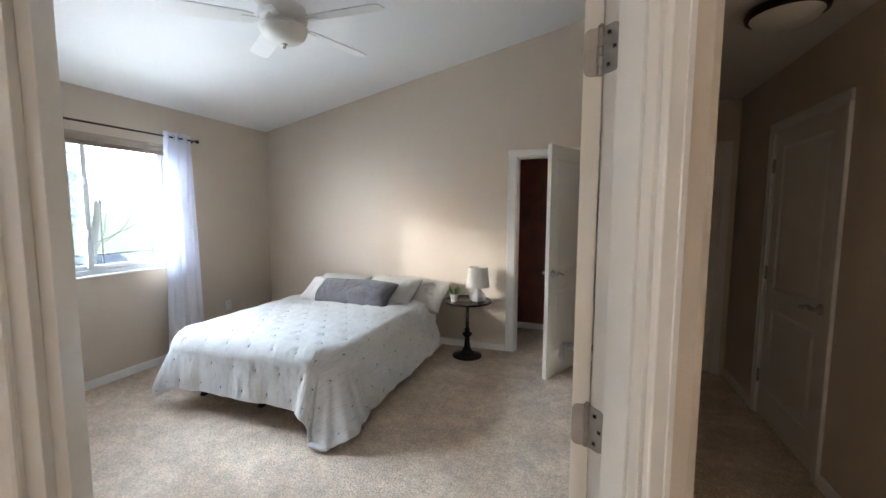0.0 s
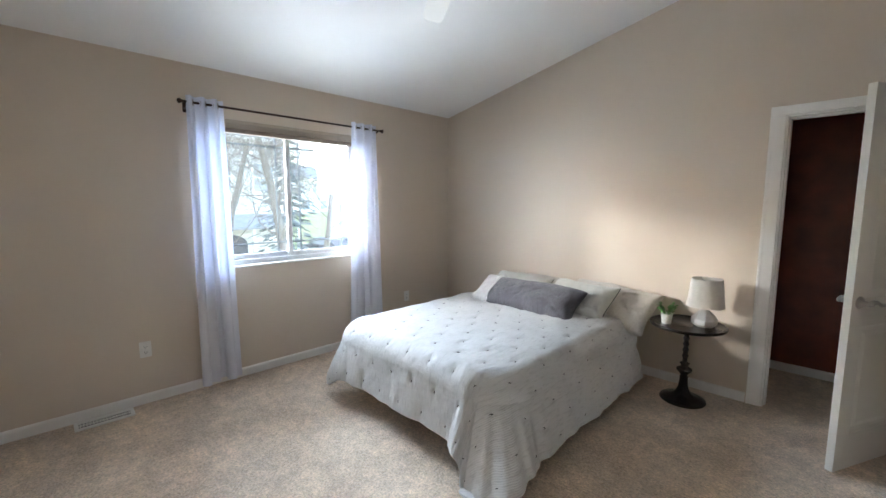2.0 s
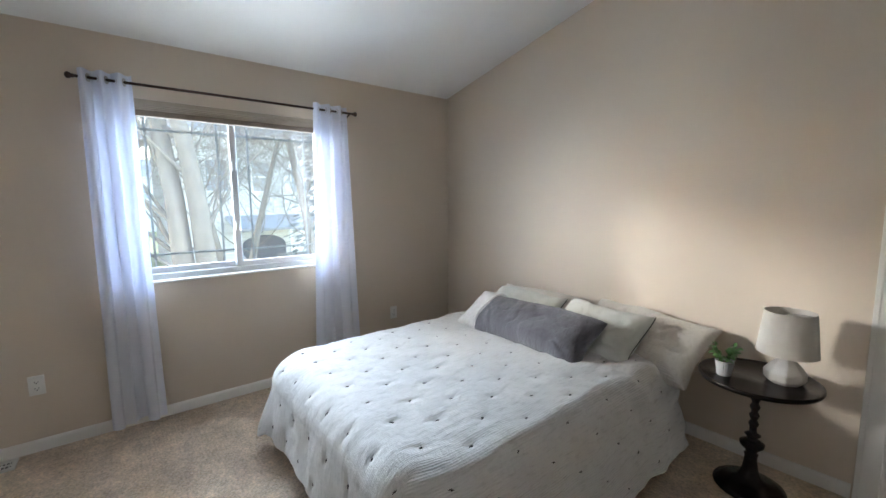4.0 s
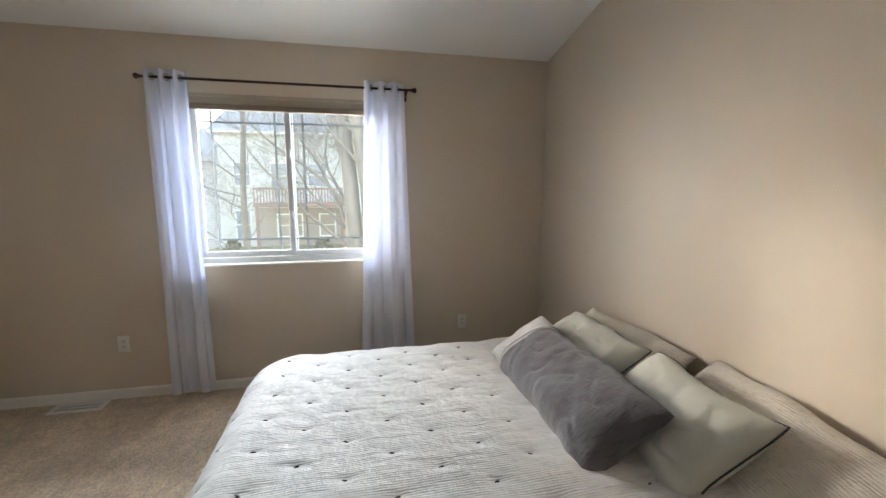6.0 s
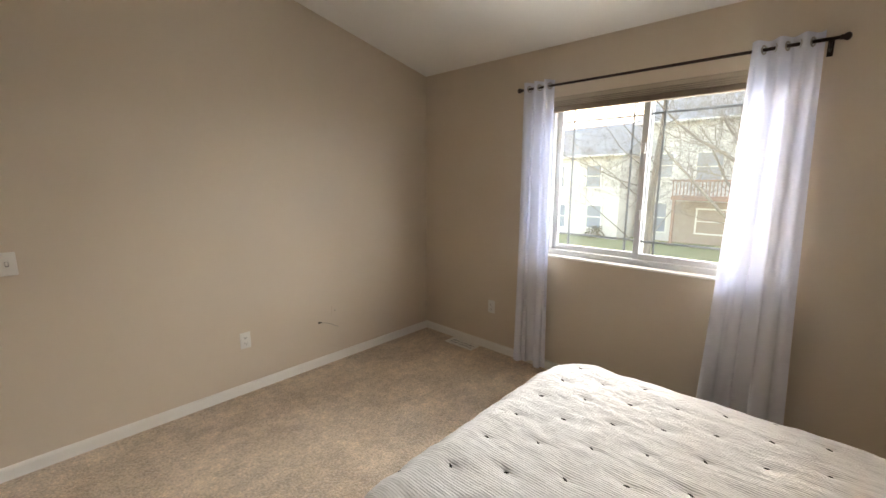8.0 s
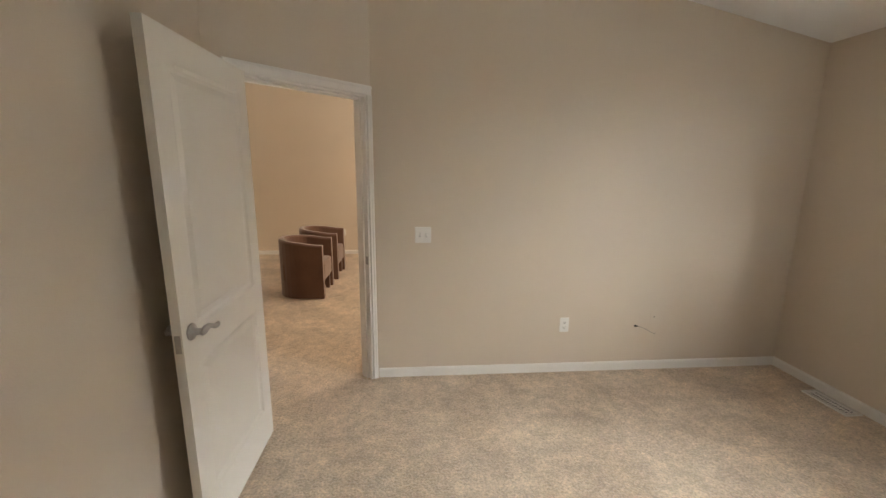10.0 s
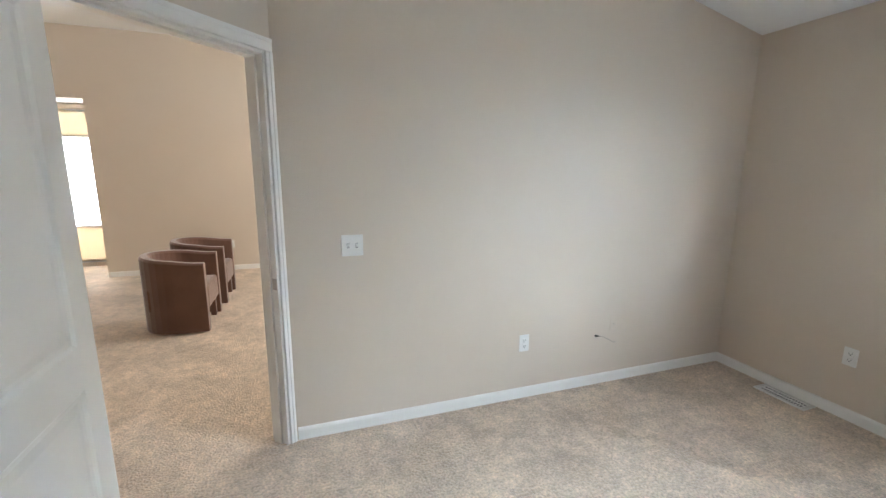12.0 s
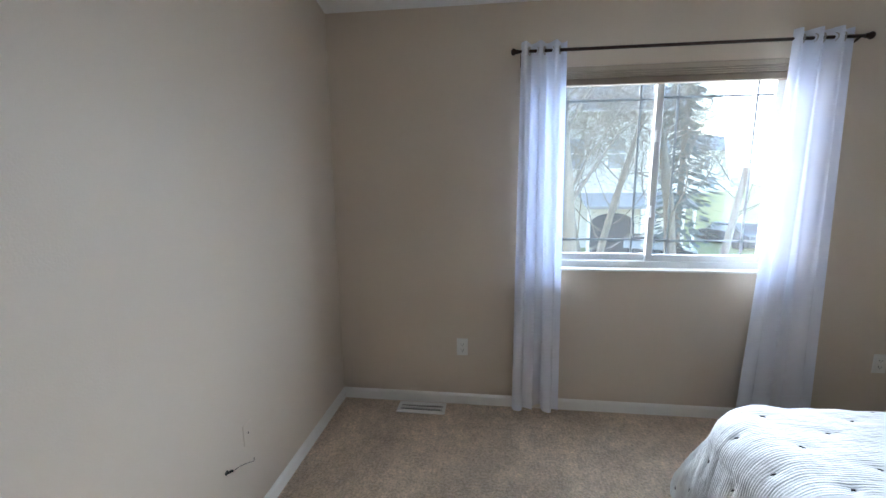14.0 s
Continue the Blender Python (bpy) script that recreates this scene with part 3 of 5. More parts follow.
def door_set(name, m, s0, s1, thick, label, sides=(1, -1), least=-9.0, wide=0.055):
    """Jambs, stops and casings of an opening in a wall frame m."""
    d = thing(name, m, label, "door", kind="structure")
    j = 0.018
    part("jamb", boxed(s0, s0 + j, -thick - 0.001, 0.001, 0, DOOR_H, 0.001), TRIM, d)
    part("jamb", boxed(s1 - j, s1, -thick - 0.001, 0.001, 0, DOOR_H, 0.001), TRIM, d)
    part("head_jamb", boxed(s0 + j, s1 - j, -thick - 0.001, 0.001, DOOR_H - j, DOOR_H, 0.001), TRIM, d)
    for a, b in ((s0 + j, s0 + j + 0.011), (s1 - j - 0.011, s1 - j)):
        part("door_stop", boxed(a, b, -thick + 0.02, -0.04, 0, DOOR_H - j - 0.011, 0.001), TRIM, d)
    part("door_stop", boxed(s0 + j, s1 - j, -thick + 0.02, -0.04, DOOR_H - j - 0.011, DOOR_H - j, 0.001), TRIM, d)
    for side in sides:
        y0, y1 = (0.0, 0.016) if side > 0 else (-thick - 0.016, -thick)
        yb = (0.016, 0.020) if side > 0 else (-thick - 0.020, -thick - 0.016)
        for a, b, za, zb, inner in ((max(s0 - wide, least), s0 + 0.006, 0, DOOR_H - 0.006, 1), (s1 - 0.006, s1 + wide, 0, DOOR_H - 0.006, -1)):
            bm = boxed(a, b, y0, y1, za, zb, 0.004)
            o = (a + 0.002, a + 0.020) if inner > 0 else (b - 0.020, b - 0.002)
            box(bm, o[0], o[1], min(yb), max(yb), za, zb, 0.0015)
            part("casing", bm, TRIM, d)
        bm = boxed(max(s0 - wide, least), s1 + wide, y0, y1, DOOR_H - 0.006, DOOR_H + 0.055, 0.004)
        box(bm, max(s0 - (wide - 0.002), least + 0.002), s1 + (wide - 0.002), min(yb), max(yb), DOOR_H + 0.035, DOOR_H + 0.053, 0.0015)
        part("casing", bm, TRIM, d)
    return d


door_1 = door_set("door_1", M_D, ENTRY0, ENTRY1, 0.115, "open white two-panel bedroom door in its white casing", least=0.002)
part("strike_plate", boxed(ENTRY0 + 0.018, ENTRY0 + 0.0195, -0.032, -0.004, 0.89, 0.95, 0.0), NICKEL, door_1, "nickel strike plate")
LEAF_TURN = 90.0
pin = M_D @ Vector((ENTRY1 - 0.016, 0.008, 0))
leaf_at = Matrix.Translation(pin) @ Matrix.Rotation(radians(LEAF_TURN), 4, "Z")
leaf_1 = door_leaf(door_1, 0.798)
leaf_1.matrix_parent_inverse = M_D.inverted()
leaf_1.matrix_basis = leaf_at @ Matrix.Diagonal((1, -1, 1, 1))
lever(leaf_1, 0.738, 0.0, 0.957, -1, 1)
lever(leaf_1, 0.738, -0.035, 0.957, -1, -1)
for hz in (0.28, 1.025, 1.793):
    hinge(door_1, leaf_1, ENTRY1 - 0.018, hz, -1)
part("latch_plate", boxed(0.7975, 0.7995, -0.028, -0.007, 0.895, 0.965, 0.0), NICKEL, leaf_1, "nickel latch plate on the door edge")

door_2 = door_set("door_2", M_N, CLOSET0 - WEST, CLOSET1 - WEST, 0.115, "half-open cream two-panel closet door in its white casing", wide=0.08)
pin2 = Vector((CLOSET1 - 0.02, NORTH - 0.01, 0))
aim = Vector((-0.20, 3.545, 0)) - pin2
leaf_2 = door_leaf(door_2, 0.72)
leaf_2.matrix_parent_inverse = M_N.inverted()
leaf_2.matrix_basis = Matrix.Translation(pin2) @ Matrix.Rotation(math.atan2(aim.y, aim.x), 4, "Z")
lever(leaf_2, 0.66, 0.0, 0.945, -1, 1)
lever(leaf_2, 0.66, -0.035, 0.945, -1, -1)
for hz in (0.29, 1.05, 1.80):
    hinge(door_2, leaf_2, CLOSET1 - WEST - 0.018, hz, -1)

M_H = axes((HALL_E, -0.6, 0), (0, 1, 0), (-1, 0, 0))
door_3 = door_set("door_3", M_H, HD0 + 0.6, HD1 + 0.6, 0.115, "closed white two-panel hall door", (1,))
leaf_3 = door_leaf(door_3, HD1 - HD0 - 0.04)
leaf_3.matrix_basis = Matrix.Translation((HD1 + 0.6 - 0.02, -0.004, 0)) @ Matrix.Diagonal((-1, 1, 1, 1))
lever(leaf_3, HD1 - HD0 - 0.11, 0.0, 0.945, -1, 1)
for hz in (0.29, 1.05, 1.80):
    hinge(door_3, leaf_3, HD1 + 0.6 - 0.019, hz, -1)
M_HE = axes((EAST + 0.115, HALL_N, 0), (1, 0, 0), (0, -1, 0))
door_4 = door_set("door_4", M_HE, 0.12, 0.90, 0.115, "closed white door at the end of the hall", (1,))
leaf_4 = door_leaf(door_4, 0.74)
leaf_4.matrix_basis = Matrix.Translation((0.14, -0.004, 0))


# ---- window ----
GX = -3.795
M_WIN = Matrix.Translation((GX, 0, 0))
window_1 = thing("window_1", M_WIN, "white vinyl sliding window with prairie grilles", "window", kind="structure")
FW = 0.045
for nm, y0, y1, z0, z1 in (("window_frame", WY0, WY0 + FW, WZ0, WZ1), ("window_frame", WY1 - FW, WY1, WZ0, WZ1), ("window_frame", WY0 + FW, WY1 - FW, WZ0, WZ0 + FW), ("window_frame", WY0 + FW, WY1 - FW, WZ1 - FW, WZ1)):
    part(nm, boxed(-0.045, 0.035, y0, y1, z0, z1, 0.004), VINYL, window_1)
MID = 2.347
for k, (a, b, dx) in enumerate(((WY0 + FW, MID + 0.026, -0.022), (MID - 0.026, WY1 - FW, 0.008))):
    z0, z1 = WZ0 + FW, WZ1 - FW
    bm = bmesh.new()
    sw = 0.040
    box(bm, dx - 0.012, dx + 0.012, a, a + sw, z0, z1, 0.003)
    box(bm, dx - 0.012, dx + 0.012, b - sw, b, z0, z1, 0.003)
    box(bm, dx - 0.012, dx + 0.012, a + sw, b - sw, z0, z0 + sw, 0.003)
    box(bm, dx - 0.012, dx + 0.012, a + sw, b - sw, z1 - sw, z1, 0.003)
    sash = part("sash", bm, VINYL, window_1)
    pane = part("pane", boxed(dx - 0.003, dx + 0.003, a + sw - 0.004, b - sw + 0.004, z0 + sw - 0.004, z1 - sw + 0.004), GLASS, sash, "clear window pane")
    pane.visible_shadow = False
    for y in (a + sw + 0.085, b - sw - 0.085):
        part("grille", boxed(dx - 0.009, dx - 0.005, y - 0.007, y + 0.007, z0 + sw, z1 - sw, 0.001, 1), GRILLE, sash)
    for z in (z0 + sw + 0.085, z1 - sw - 0.085):
        part("grille", boxed(dx - 0.0095, dx - 0.0055, a + sw, b - sw, z - 0.007, z + 0.007, 0.001, 1), GRILLE, sash)
for z in (1.28, 1.72):
    part("sash_latch", boxed(0.020, 0.034, MID - 0.020, MID + 0.006, z - 0.035, z + 0.035, 0.006), VINYL, window_1)
part("window_sill", boxed(0.035, 0.108, WY0 + 0.001, WY1 - 0.001, WZ0 - 0.008, WZ0 + 0.006, 0.003), TRIM, window_1, "white painted window sill")

blind = thing("cellular_blind", pose(-3.725, MID, 0), "raised beige cellular blind at the window head", "blind")
HW = (WY1 - WY0) / 2 - 0.006
part("head_rail", boxed(-0.022, 0.024, -HW, HW, WZ1 - 0.030, WZ1 - 0.001, 0.004), SHADE, blind)
for k in range(3):
    z = WZ1 - 0.032 - k * 0.011
    part("cell", boxed(-0.020, 0.021 - 0.002 * (k % 2), -HW + 0.004, HW - 0.004, z - 0.0085, z - 0.0005, 0.003, 1), SHADE, blind)
part("bottom_rail", boxed(-0.02, 0.020, -HW + 0.002, HW - 0.002, WZ1 - 0.104, WZ1 - 0.067, 0.004), RAIL, blind, "brown bottom rail")

# ---- curtain rod and curtains ----
RX, RZ, RY0, RY1 = -3.583, 2.168, 1.515, 3.215
rod = thing("curtain_rod", pose(RX, MID, RZ), "dark bronze curtain rod with round finials", "curtain rod")
part("pole", tube(bmesh.new(), [(0, RY0 - MID, 0), (0, RY1 - MID, 0)], 0.0085, 12), BRONZE, rod, smooth=True)
for y, s in ((RY0 - MID, -1), (RY1 - MID, 1)):
    bm = lathe(bmesh.new(), [(0.009, 0.0), (0.013, 0.004), (0.010, 0.009), (0.016, 0.018), (0.019, 0.026), (0.016, 0.034), (0.006, 0.04)], 16)
    bmesh.ops.transform(bm, matrix=pose(0, y, 0, -90 * s), verts=bm.verts)
    part("finial", bm, BRONZE, rod, smooth=True)
    bm = boxed(-0.117, -0.112, y - s * 0.03 - 0.012, y - s * 0.03 + 0.012, -0.055, 0.02, 0.002)
    tube(bm, [(-0.113, y - s * 0.03, -0.03), (-0.05, y - s * 0.03, -0.026), (0.0, y - s * 0.03, -0.013)], 0.006, 8)
    tube(bm, [(-0.012, y - s * 0.03, 0.006), (-0.010, y - s * 0.03, -0.01), (0.0, y - s * 0.03, -0.014), (0.011, y - s * 0.03, -0.008)], 0.004, 8)
    part("bracket", bm, BRONZE, rod)


def curtain(y0t, y1t, y0b, y1b, zb, folds, seed, label):
    c = thing("curtain", pose(RX, (y0t + y1t) / 2, RZ), label, "curtain", "sheer curtains at the window")
    rnd = random.Random(seed)
    ph = [rnd.uniform(0, 6.28) for _ in range(4)]
    bm = bmesh.new()
    NU, NV = 120, 60
    mid = (y0t + y1t) / 2
    top = 0.045
    rows = []
    for j in range(NV + 1):
        v = j / NV
        z = top + (zb - RZ - top) * v
        row = []
        for i in range(NU + 1):
            u = i / NU
            y = (y0t + (y1t - y0t) * u) * (1 - v ** 1.3) + (y0b + (y1b - y0b) * u) * v ** 1.3 - mid
            a = 0.030 * (1 - 0.25 * v)
            x = a * math.sin(2 * math.pi * folds * u + ph[0] * 0)
            x += v * 0.014 * math.sin(2 * math.pi * (folds * 0.5 * u) + ph[1] + 2.2 * v) + v * 0.006 * math.sin(17 * u + 5 * v + ph[2])
            y += v * 0.012 * math.sin(2 * math.pi * folds * u * 1.5 + ph[3])
            hem = 0.010 * math.sin(9 * u + ph[1]) * v ** 8
            row.append(bm.verts.new((x, y, z + hem)))
        rows.append(row)
    grid_faces(bm, rows)
    cloth = part("cloth", bm, CURTAIN, c, smooth=True)
    for k in range(2 * folds):
        y = y0t + (y1t - y0t) * (k / (2 * folds)) - mid + 0.004
        if k == 0:
            continue
        bg = bmesh.new()
        ring = [(0.020 * math.cos(t), 0, 0.020 * math.sin(t)) for t in (2 * math.pi * q / 20 for q in range(21))]
        tube(bg, ring, 0.0035, 6, cap=False)
        bmesh.ops.transform(bg, matrix=pose(0, y, 0, 0, 0, 20 * (-1) ** k), verts=bg.verts)
        part("grommet", bg, NICKEL, c, "silver grommet", smooth=True)
    return c


curtain(1.530, 1.775, 1.525, 1.795, 0.06, 3, 3, "sheer white grommet curtain hanging to the floor")
curtain(2.885, 3.165, 2.825, 3.225, 0.06, 3, 8, "sheer white grommet curtain hanging beside the bed")


# ---- wall plates, floor vent ----
def outlet(m, label="white duplex wall outlet near the floor"):
    o = thing("wall_outlet", m, label, "outlet", "wall outlets")
    part("plate", boxed(-0.036, 0.036, 0.0, 0.006, -0.058, 0.058, 0.004), PLASTIC, o)
    for dz in (-0.02, 0.02):
        bm = boxed(-0.017, 0.017, 0.005, 0.0085, dz - 0.0145, dz + 0.0145, 0.0025)
        r = part("receptacle", bm, PLASTIC, o)
        bs = bmesh.new()
        box(bs, -0.009, -0.0065, 0.0085, 0.0092, dz - 0.003, dz + 0.007)
        box(bs, 0.0065, 0.009, 0.0085, 0.0092, dz - 0.003, dz + 0.006)
        box(bs, -0.0025, 0.0025, 0.0085, 0.0092, dz - 0.010, dz - 0.005)
        part("slots", bs, SLOT, r)
    return o


outlet(M_W @ Matrix.Translation((1.197 - SOUTH, 0, 0.40)))
outlet(M_W @ Matrix.Translation((3.635 - SOUTH, 0, 0.40)))
outlet(M_S @ Matrix.Translation((-1.897 - WEST, 0, 0.39)))
outlet(axes((-2.6, LOFT_S, 0), (1, 0, 0), (0, 1, 0)) @ Matrix.Translation((3.1, 0, 0.40)))

sw = thing("light_switch", M_S @ Matrix.Translation((-0.805 - WEST, 0, 1.10)), "white double toggle light switch plate", "switch")
part("plate", boxed(-0.058, 0.058, 0, 0.006, -0.058, 0.058, 0.004), PLASTIC, sw)
for dx in (-0.023, 0.023):
    bm = boxed(dx - 0.005, dx + 0.005, 0.004, 0.016, -0.010, 0.010, 0.002)
    bmesh.ops.rotate(bm, cent=(dx, 0.006, 0), matrix=Matrix.Rotation(radians(22), 3, "X"), verts=bm.verts)
    part("toggle", bm, PLASTIC, sw)
    part("toggle_slot", boxed(dx - 0.006, dx + 0.006, 0.0055, 0.0065, -0.013, 0.013), SLOT, sw)

jack = thing("wall_cable", M_S @ Matrix.Translation((-2.473 - WEST, 0, 0.366)), "thin loose cable hanging from a wall hole", "cable")
part("hole", lathe(bmesh.new(), [(0.0, 0.0), (0.009, 0.0), (0.009, 0.002), (0.0, 0.002)], 14, cap=False), SLOT, jack).matrix_basis = pose(0, 0, 0, -90)
pts = [(0.0, 0.004, 0.0), (-0.008, 0.02, 0.003), (-0.05, 0.024, -0.006), (-0.10, 0.016, -0.032), (-0.145, 0.007, -0.060), (-0.165, 0.006, -0.070), (-0.170, 0.006, -0.058)]
part("wire", tube(bmesh.new(), pts, 0.0014, 6), WIRE, jack, "thin grey wire", smooth=True)
part("plug", tube(bmesh.new(), [pts[0], (-0.012, 0.02, 0.004)], 0.005, 8), SLOT, jack)
plate = thing("blank_plate", M_S @ Matrix.Translation((-2.62 - WEST, 0, 0.44)), "beige painted cable plate on the wall", "wall plate")
part("plate", boxed(-0.03, 0.03, 0, 0.003, -0.045, 0.045, 0.002), PAINT, plate)
part("screw", boxed(-0.004, 0.004, 0.003, 0.005, -0.004, 0.004, 0.001, 1), SLOT, plate)

vent = thing("floor_vent", pose(-3.605, 0.937, 0.0), "white metal floor register set in the carpet", "vent")
bm = bmesh.new()
vx, vy = 0.062, 0.157
for a, b, c, d in ((-vx, -vx + 0.026, -vy, vy), (vx - 0.026, vx, -vy, vy), (-vx + 0.026, vx - 0.026, -vy, -vy + 0.022), (-vx + 0.026, vx - 0.026, vy - 0.022, vy)):
    box(bm, a, b, c, d, 0.0, 0.011, 0.003)
part("frame", bm, PLASTIC, vent)
# near-black sheet stands in for the shade down in the duct
part("dark_duct_sheet", boxed(-vx + 0.026, vx - 0.026, -vy + 0.022, vy - 0.022, 0.0, 0.002), SLOT, vent)
for k in range(16):
    y = -vy + 0.03 + k * (2 * vy - 0.06) / 15
    bm = boxed(-vx + 0.018, vx - 0.018, -0.0012, 0.0012, -0.003, 0.003)
    bmesh.ops.transform(bm, matrix=Matrix.Translation((0, y, 0.006)) @ Matrix.Rotation(radians(30), 4, "X"), verts=bm.verts)
    part("slat", bm, PLASTIC, vent)
part("divider", boxed(-0.003, 0.003, -vy + 0.022, vy - 0.022, 0.002, 0.0105), PLASTIC, vent)

# ---- ceiling fan ----
FX, FY = -1.70, 2.31
FC = vault(FX)
fan = thing("ceiling_fan", pose(FX, FY, 2.50), "white five-blade ceiling fan with frosted bowl light", "ceiling fan")
bm = lathe(bmesh.new(), [(0.004, 0.0), (0.010, 0.004), (0.012, 0.012), (0.006, 0.018), (0.018, 0.024), (0.024, 0.03)], 16)
part("finial", bm, NICKEL, fan, smooth=True)
bm = lathe(bmesh.new(), [(0.02, 0.028), (0.06, 0.034), (0.10, 0.05), (0.128, 0.075), (0.140, 0.105), (0.141, 0.118)], 40)
part("light_bowl", bm, FROST, fan, "frosted glass light bowl", smooth=True)
bm = lathe(bmesh.new(), [(0.145, 0.116), (0.147, 0.126), (0.11, 0.134), (0.10, 0.15), (0.13, 0.158), (0.145, 0.175), (0.148, 0.215), (0.13, 0.25), (0.09, 0.27), (0.04, 0.285)], 40)
part("motor_housing", bm, FAN_WHITE, fan, smooth=True)
part("downrod", lathe(bmesh.new(), [(0.013, 0.28), (0.013, FC - 2.50 + 0.02)], 16), FAN_WHITE, fan, smooth=True)
bm = lathe(bmesh.new(), [(0.02, FC - 2.50 - 0.075), (0.045, FC - 2.50 - 0.065), (0.068, FC - 2.50 - 0.03), (0.072, FC - 2.50 + 0.012)], 32)
part("canopy", bm, FAN_WHITE, fan, smooth=True)
for k in range(5):
    ang = 2.0 + 72 * k
    bm = bmesh.new()
    out = []
    for x, w in ((0.17, 0.045), (0.22, 0.056), (0.35, 0.062), (0.50, 0.066), (0.62, 0.066), (0.66, 0.060), (0.68, 0.040)):
        out.append((x, w))
    up = [[bm.verts.new((x, s * w, z)) for s in (-1, 1)] for x, w in out for z in (0.0,)]
    lo = [[bm.verts.new((x, s * w, -0.006)) for s in (-1, 1)] for x, w in out]
    for A in (up, lo):
        for p, q in zip(A, A[1:]):
            bm.faces.new((p[0], p[1], q[1], q[0]) if A is lo else (p[0], q[0], q[1], p[1]))
    for p, q, r, s in zip(up, up[1:], lo, lo[1:]):
        bm.faces.new((p[0], r[0], s[0], q[0]))
        bm.faces.new((p[1], q[1], s[1], r[1]))
    bm.faces.new((up[-1][0], lo[-1][0], lo[-1][1], up[-1][1]))
    bm.faces.new((up[0][0], up[0][1], lo[0][1], lo[0][0]))
    bmesh.ops.recalc_face_normals(bm, faces=bm.faces)
    bmesh.ops.transform(bm, matrix=Matrix.Translation((0, 0, 0.165)) @ Matrix.Rotation(radians(ang), 4, "Z") @ Matrix.Rotation(radians(11), 4, "X"), verts=bm.verts)
    blade = part("blade", bm, FAN_WHITE, fan)
    bi = boxed(0.10, 0.24, -0.022, 0.022, -0.012, -0.006, 0.003)
    bmesh.ops.transform(bi, matrix=Matrix.Translation((0, 0, 0.165)) @ Matrix.Rotation(radians(ang), 4, "Z") @ Matrix.Rotation(radians(11), 4, "X"), verts=bi.verts)
    part("blade_iron", bi, FAN_WHITE, blade)

# ---- bed ----
BX0, BX1, BY0, BY1, BZ = -2.86, -1.42, 2.34, 4.27, 0.545
bed = thing("bed", pose((BX0 + BX1) / 2, (BY0 + BY1) / 2, 0), "queen mattress and box spring on low black legs", "bed")
hw, hl = (BX1 - BX0) / 2 - 0.02, (BY1 - BY0) / 2 - 0.02
part("frame", boxed(-hw + 0.02, hw - 0.02, -hl + 0.03, hl - 0.01, 0.13, 0.16, 0.004), BLACK_WOOD, bed)
part("box_spring", boxed(-hw, hw, -hl, hl, 0.16, 0.32, 0.03, 3), MATTRESS, bed)
part("mattress", boxed(-hw, hw, -hl, hl, 0.322, BZ - 0.05, 0.07, 4), MATTRESS, bed)
for x in (-hw + 0.12, 0.0, hw - 0.12):
    for y in (-hl + 0.10, 0.0, hl - 0.15):
        part("leg", lathe(bmesh.new(), [(0.026, 0.0), (0.03, 0.01), (0.022, 0.02), (0.022, 0.13)], 14, x, y), BLACK_WOOD, bed)

OVER_L, OVER_R, OVER_Y = 0.27, 0.50, 0.43
PX, PY = 0.20, 0.155
T0X, T0Y = -2.168, 2.747
RAD = 0.14
QX0, QX1, QY0 = BX0 + 0.05, BX1 - 0.05, BY0 + 0.05


def tuft_at(a, b):
    """Signed offsets from (a, b) on the flat quilt to the nearest tie."""
    r = round((b - T0Y) / PY)
    off = 0.5 * PX if r % 2 else 0.0
    best = None
    for rr in (r - 1, r, r + 1):
        off = 0.5 * PX if rr % 2 else 0.0
        cx = T0X + off + PX * round((a - T0X - off) / PX)
        d = math.hypot((a - cx) / 0.85, (b - (T0Y + PY * rr)) / 1.5)
        if best is None or d < best:
            best = d
    return best


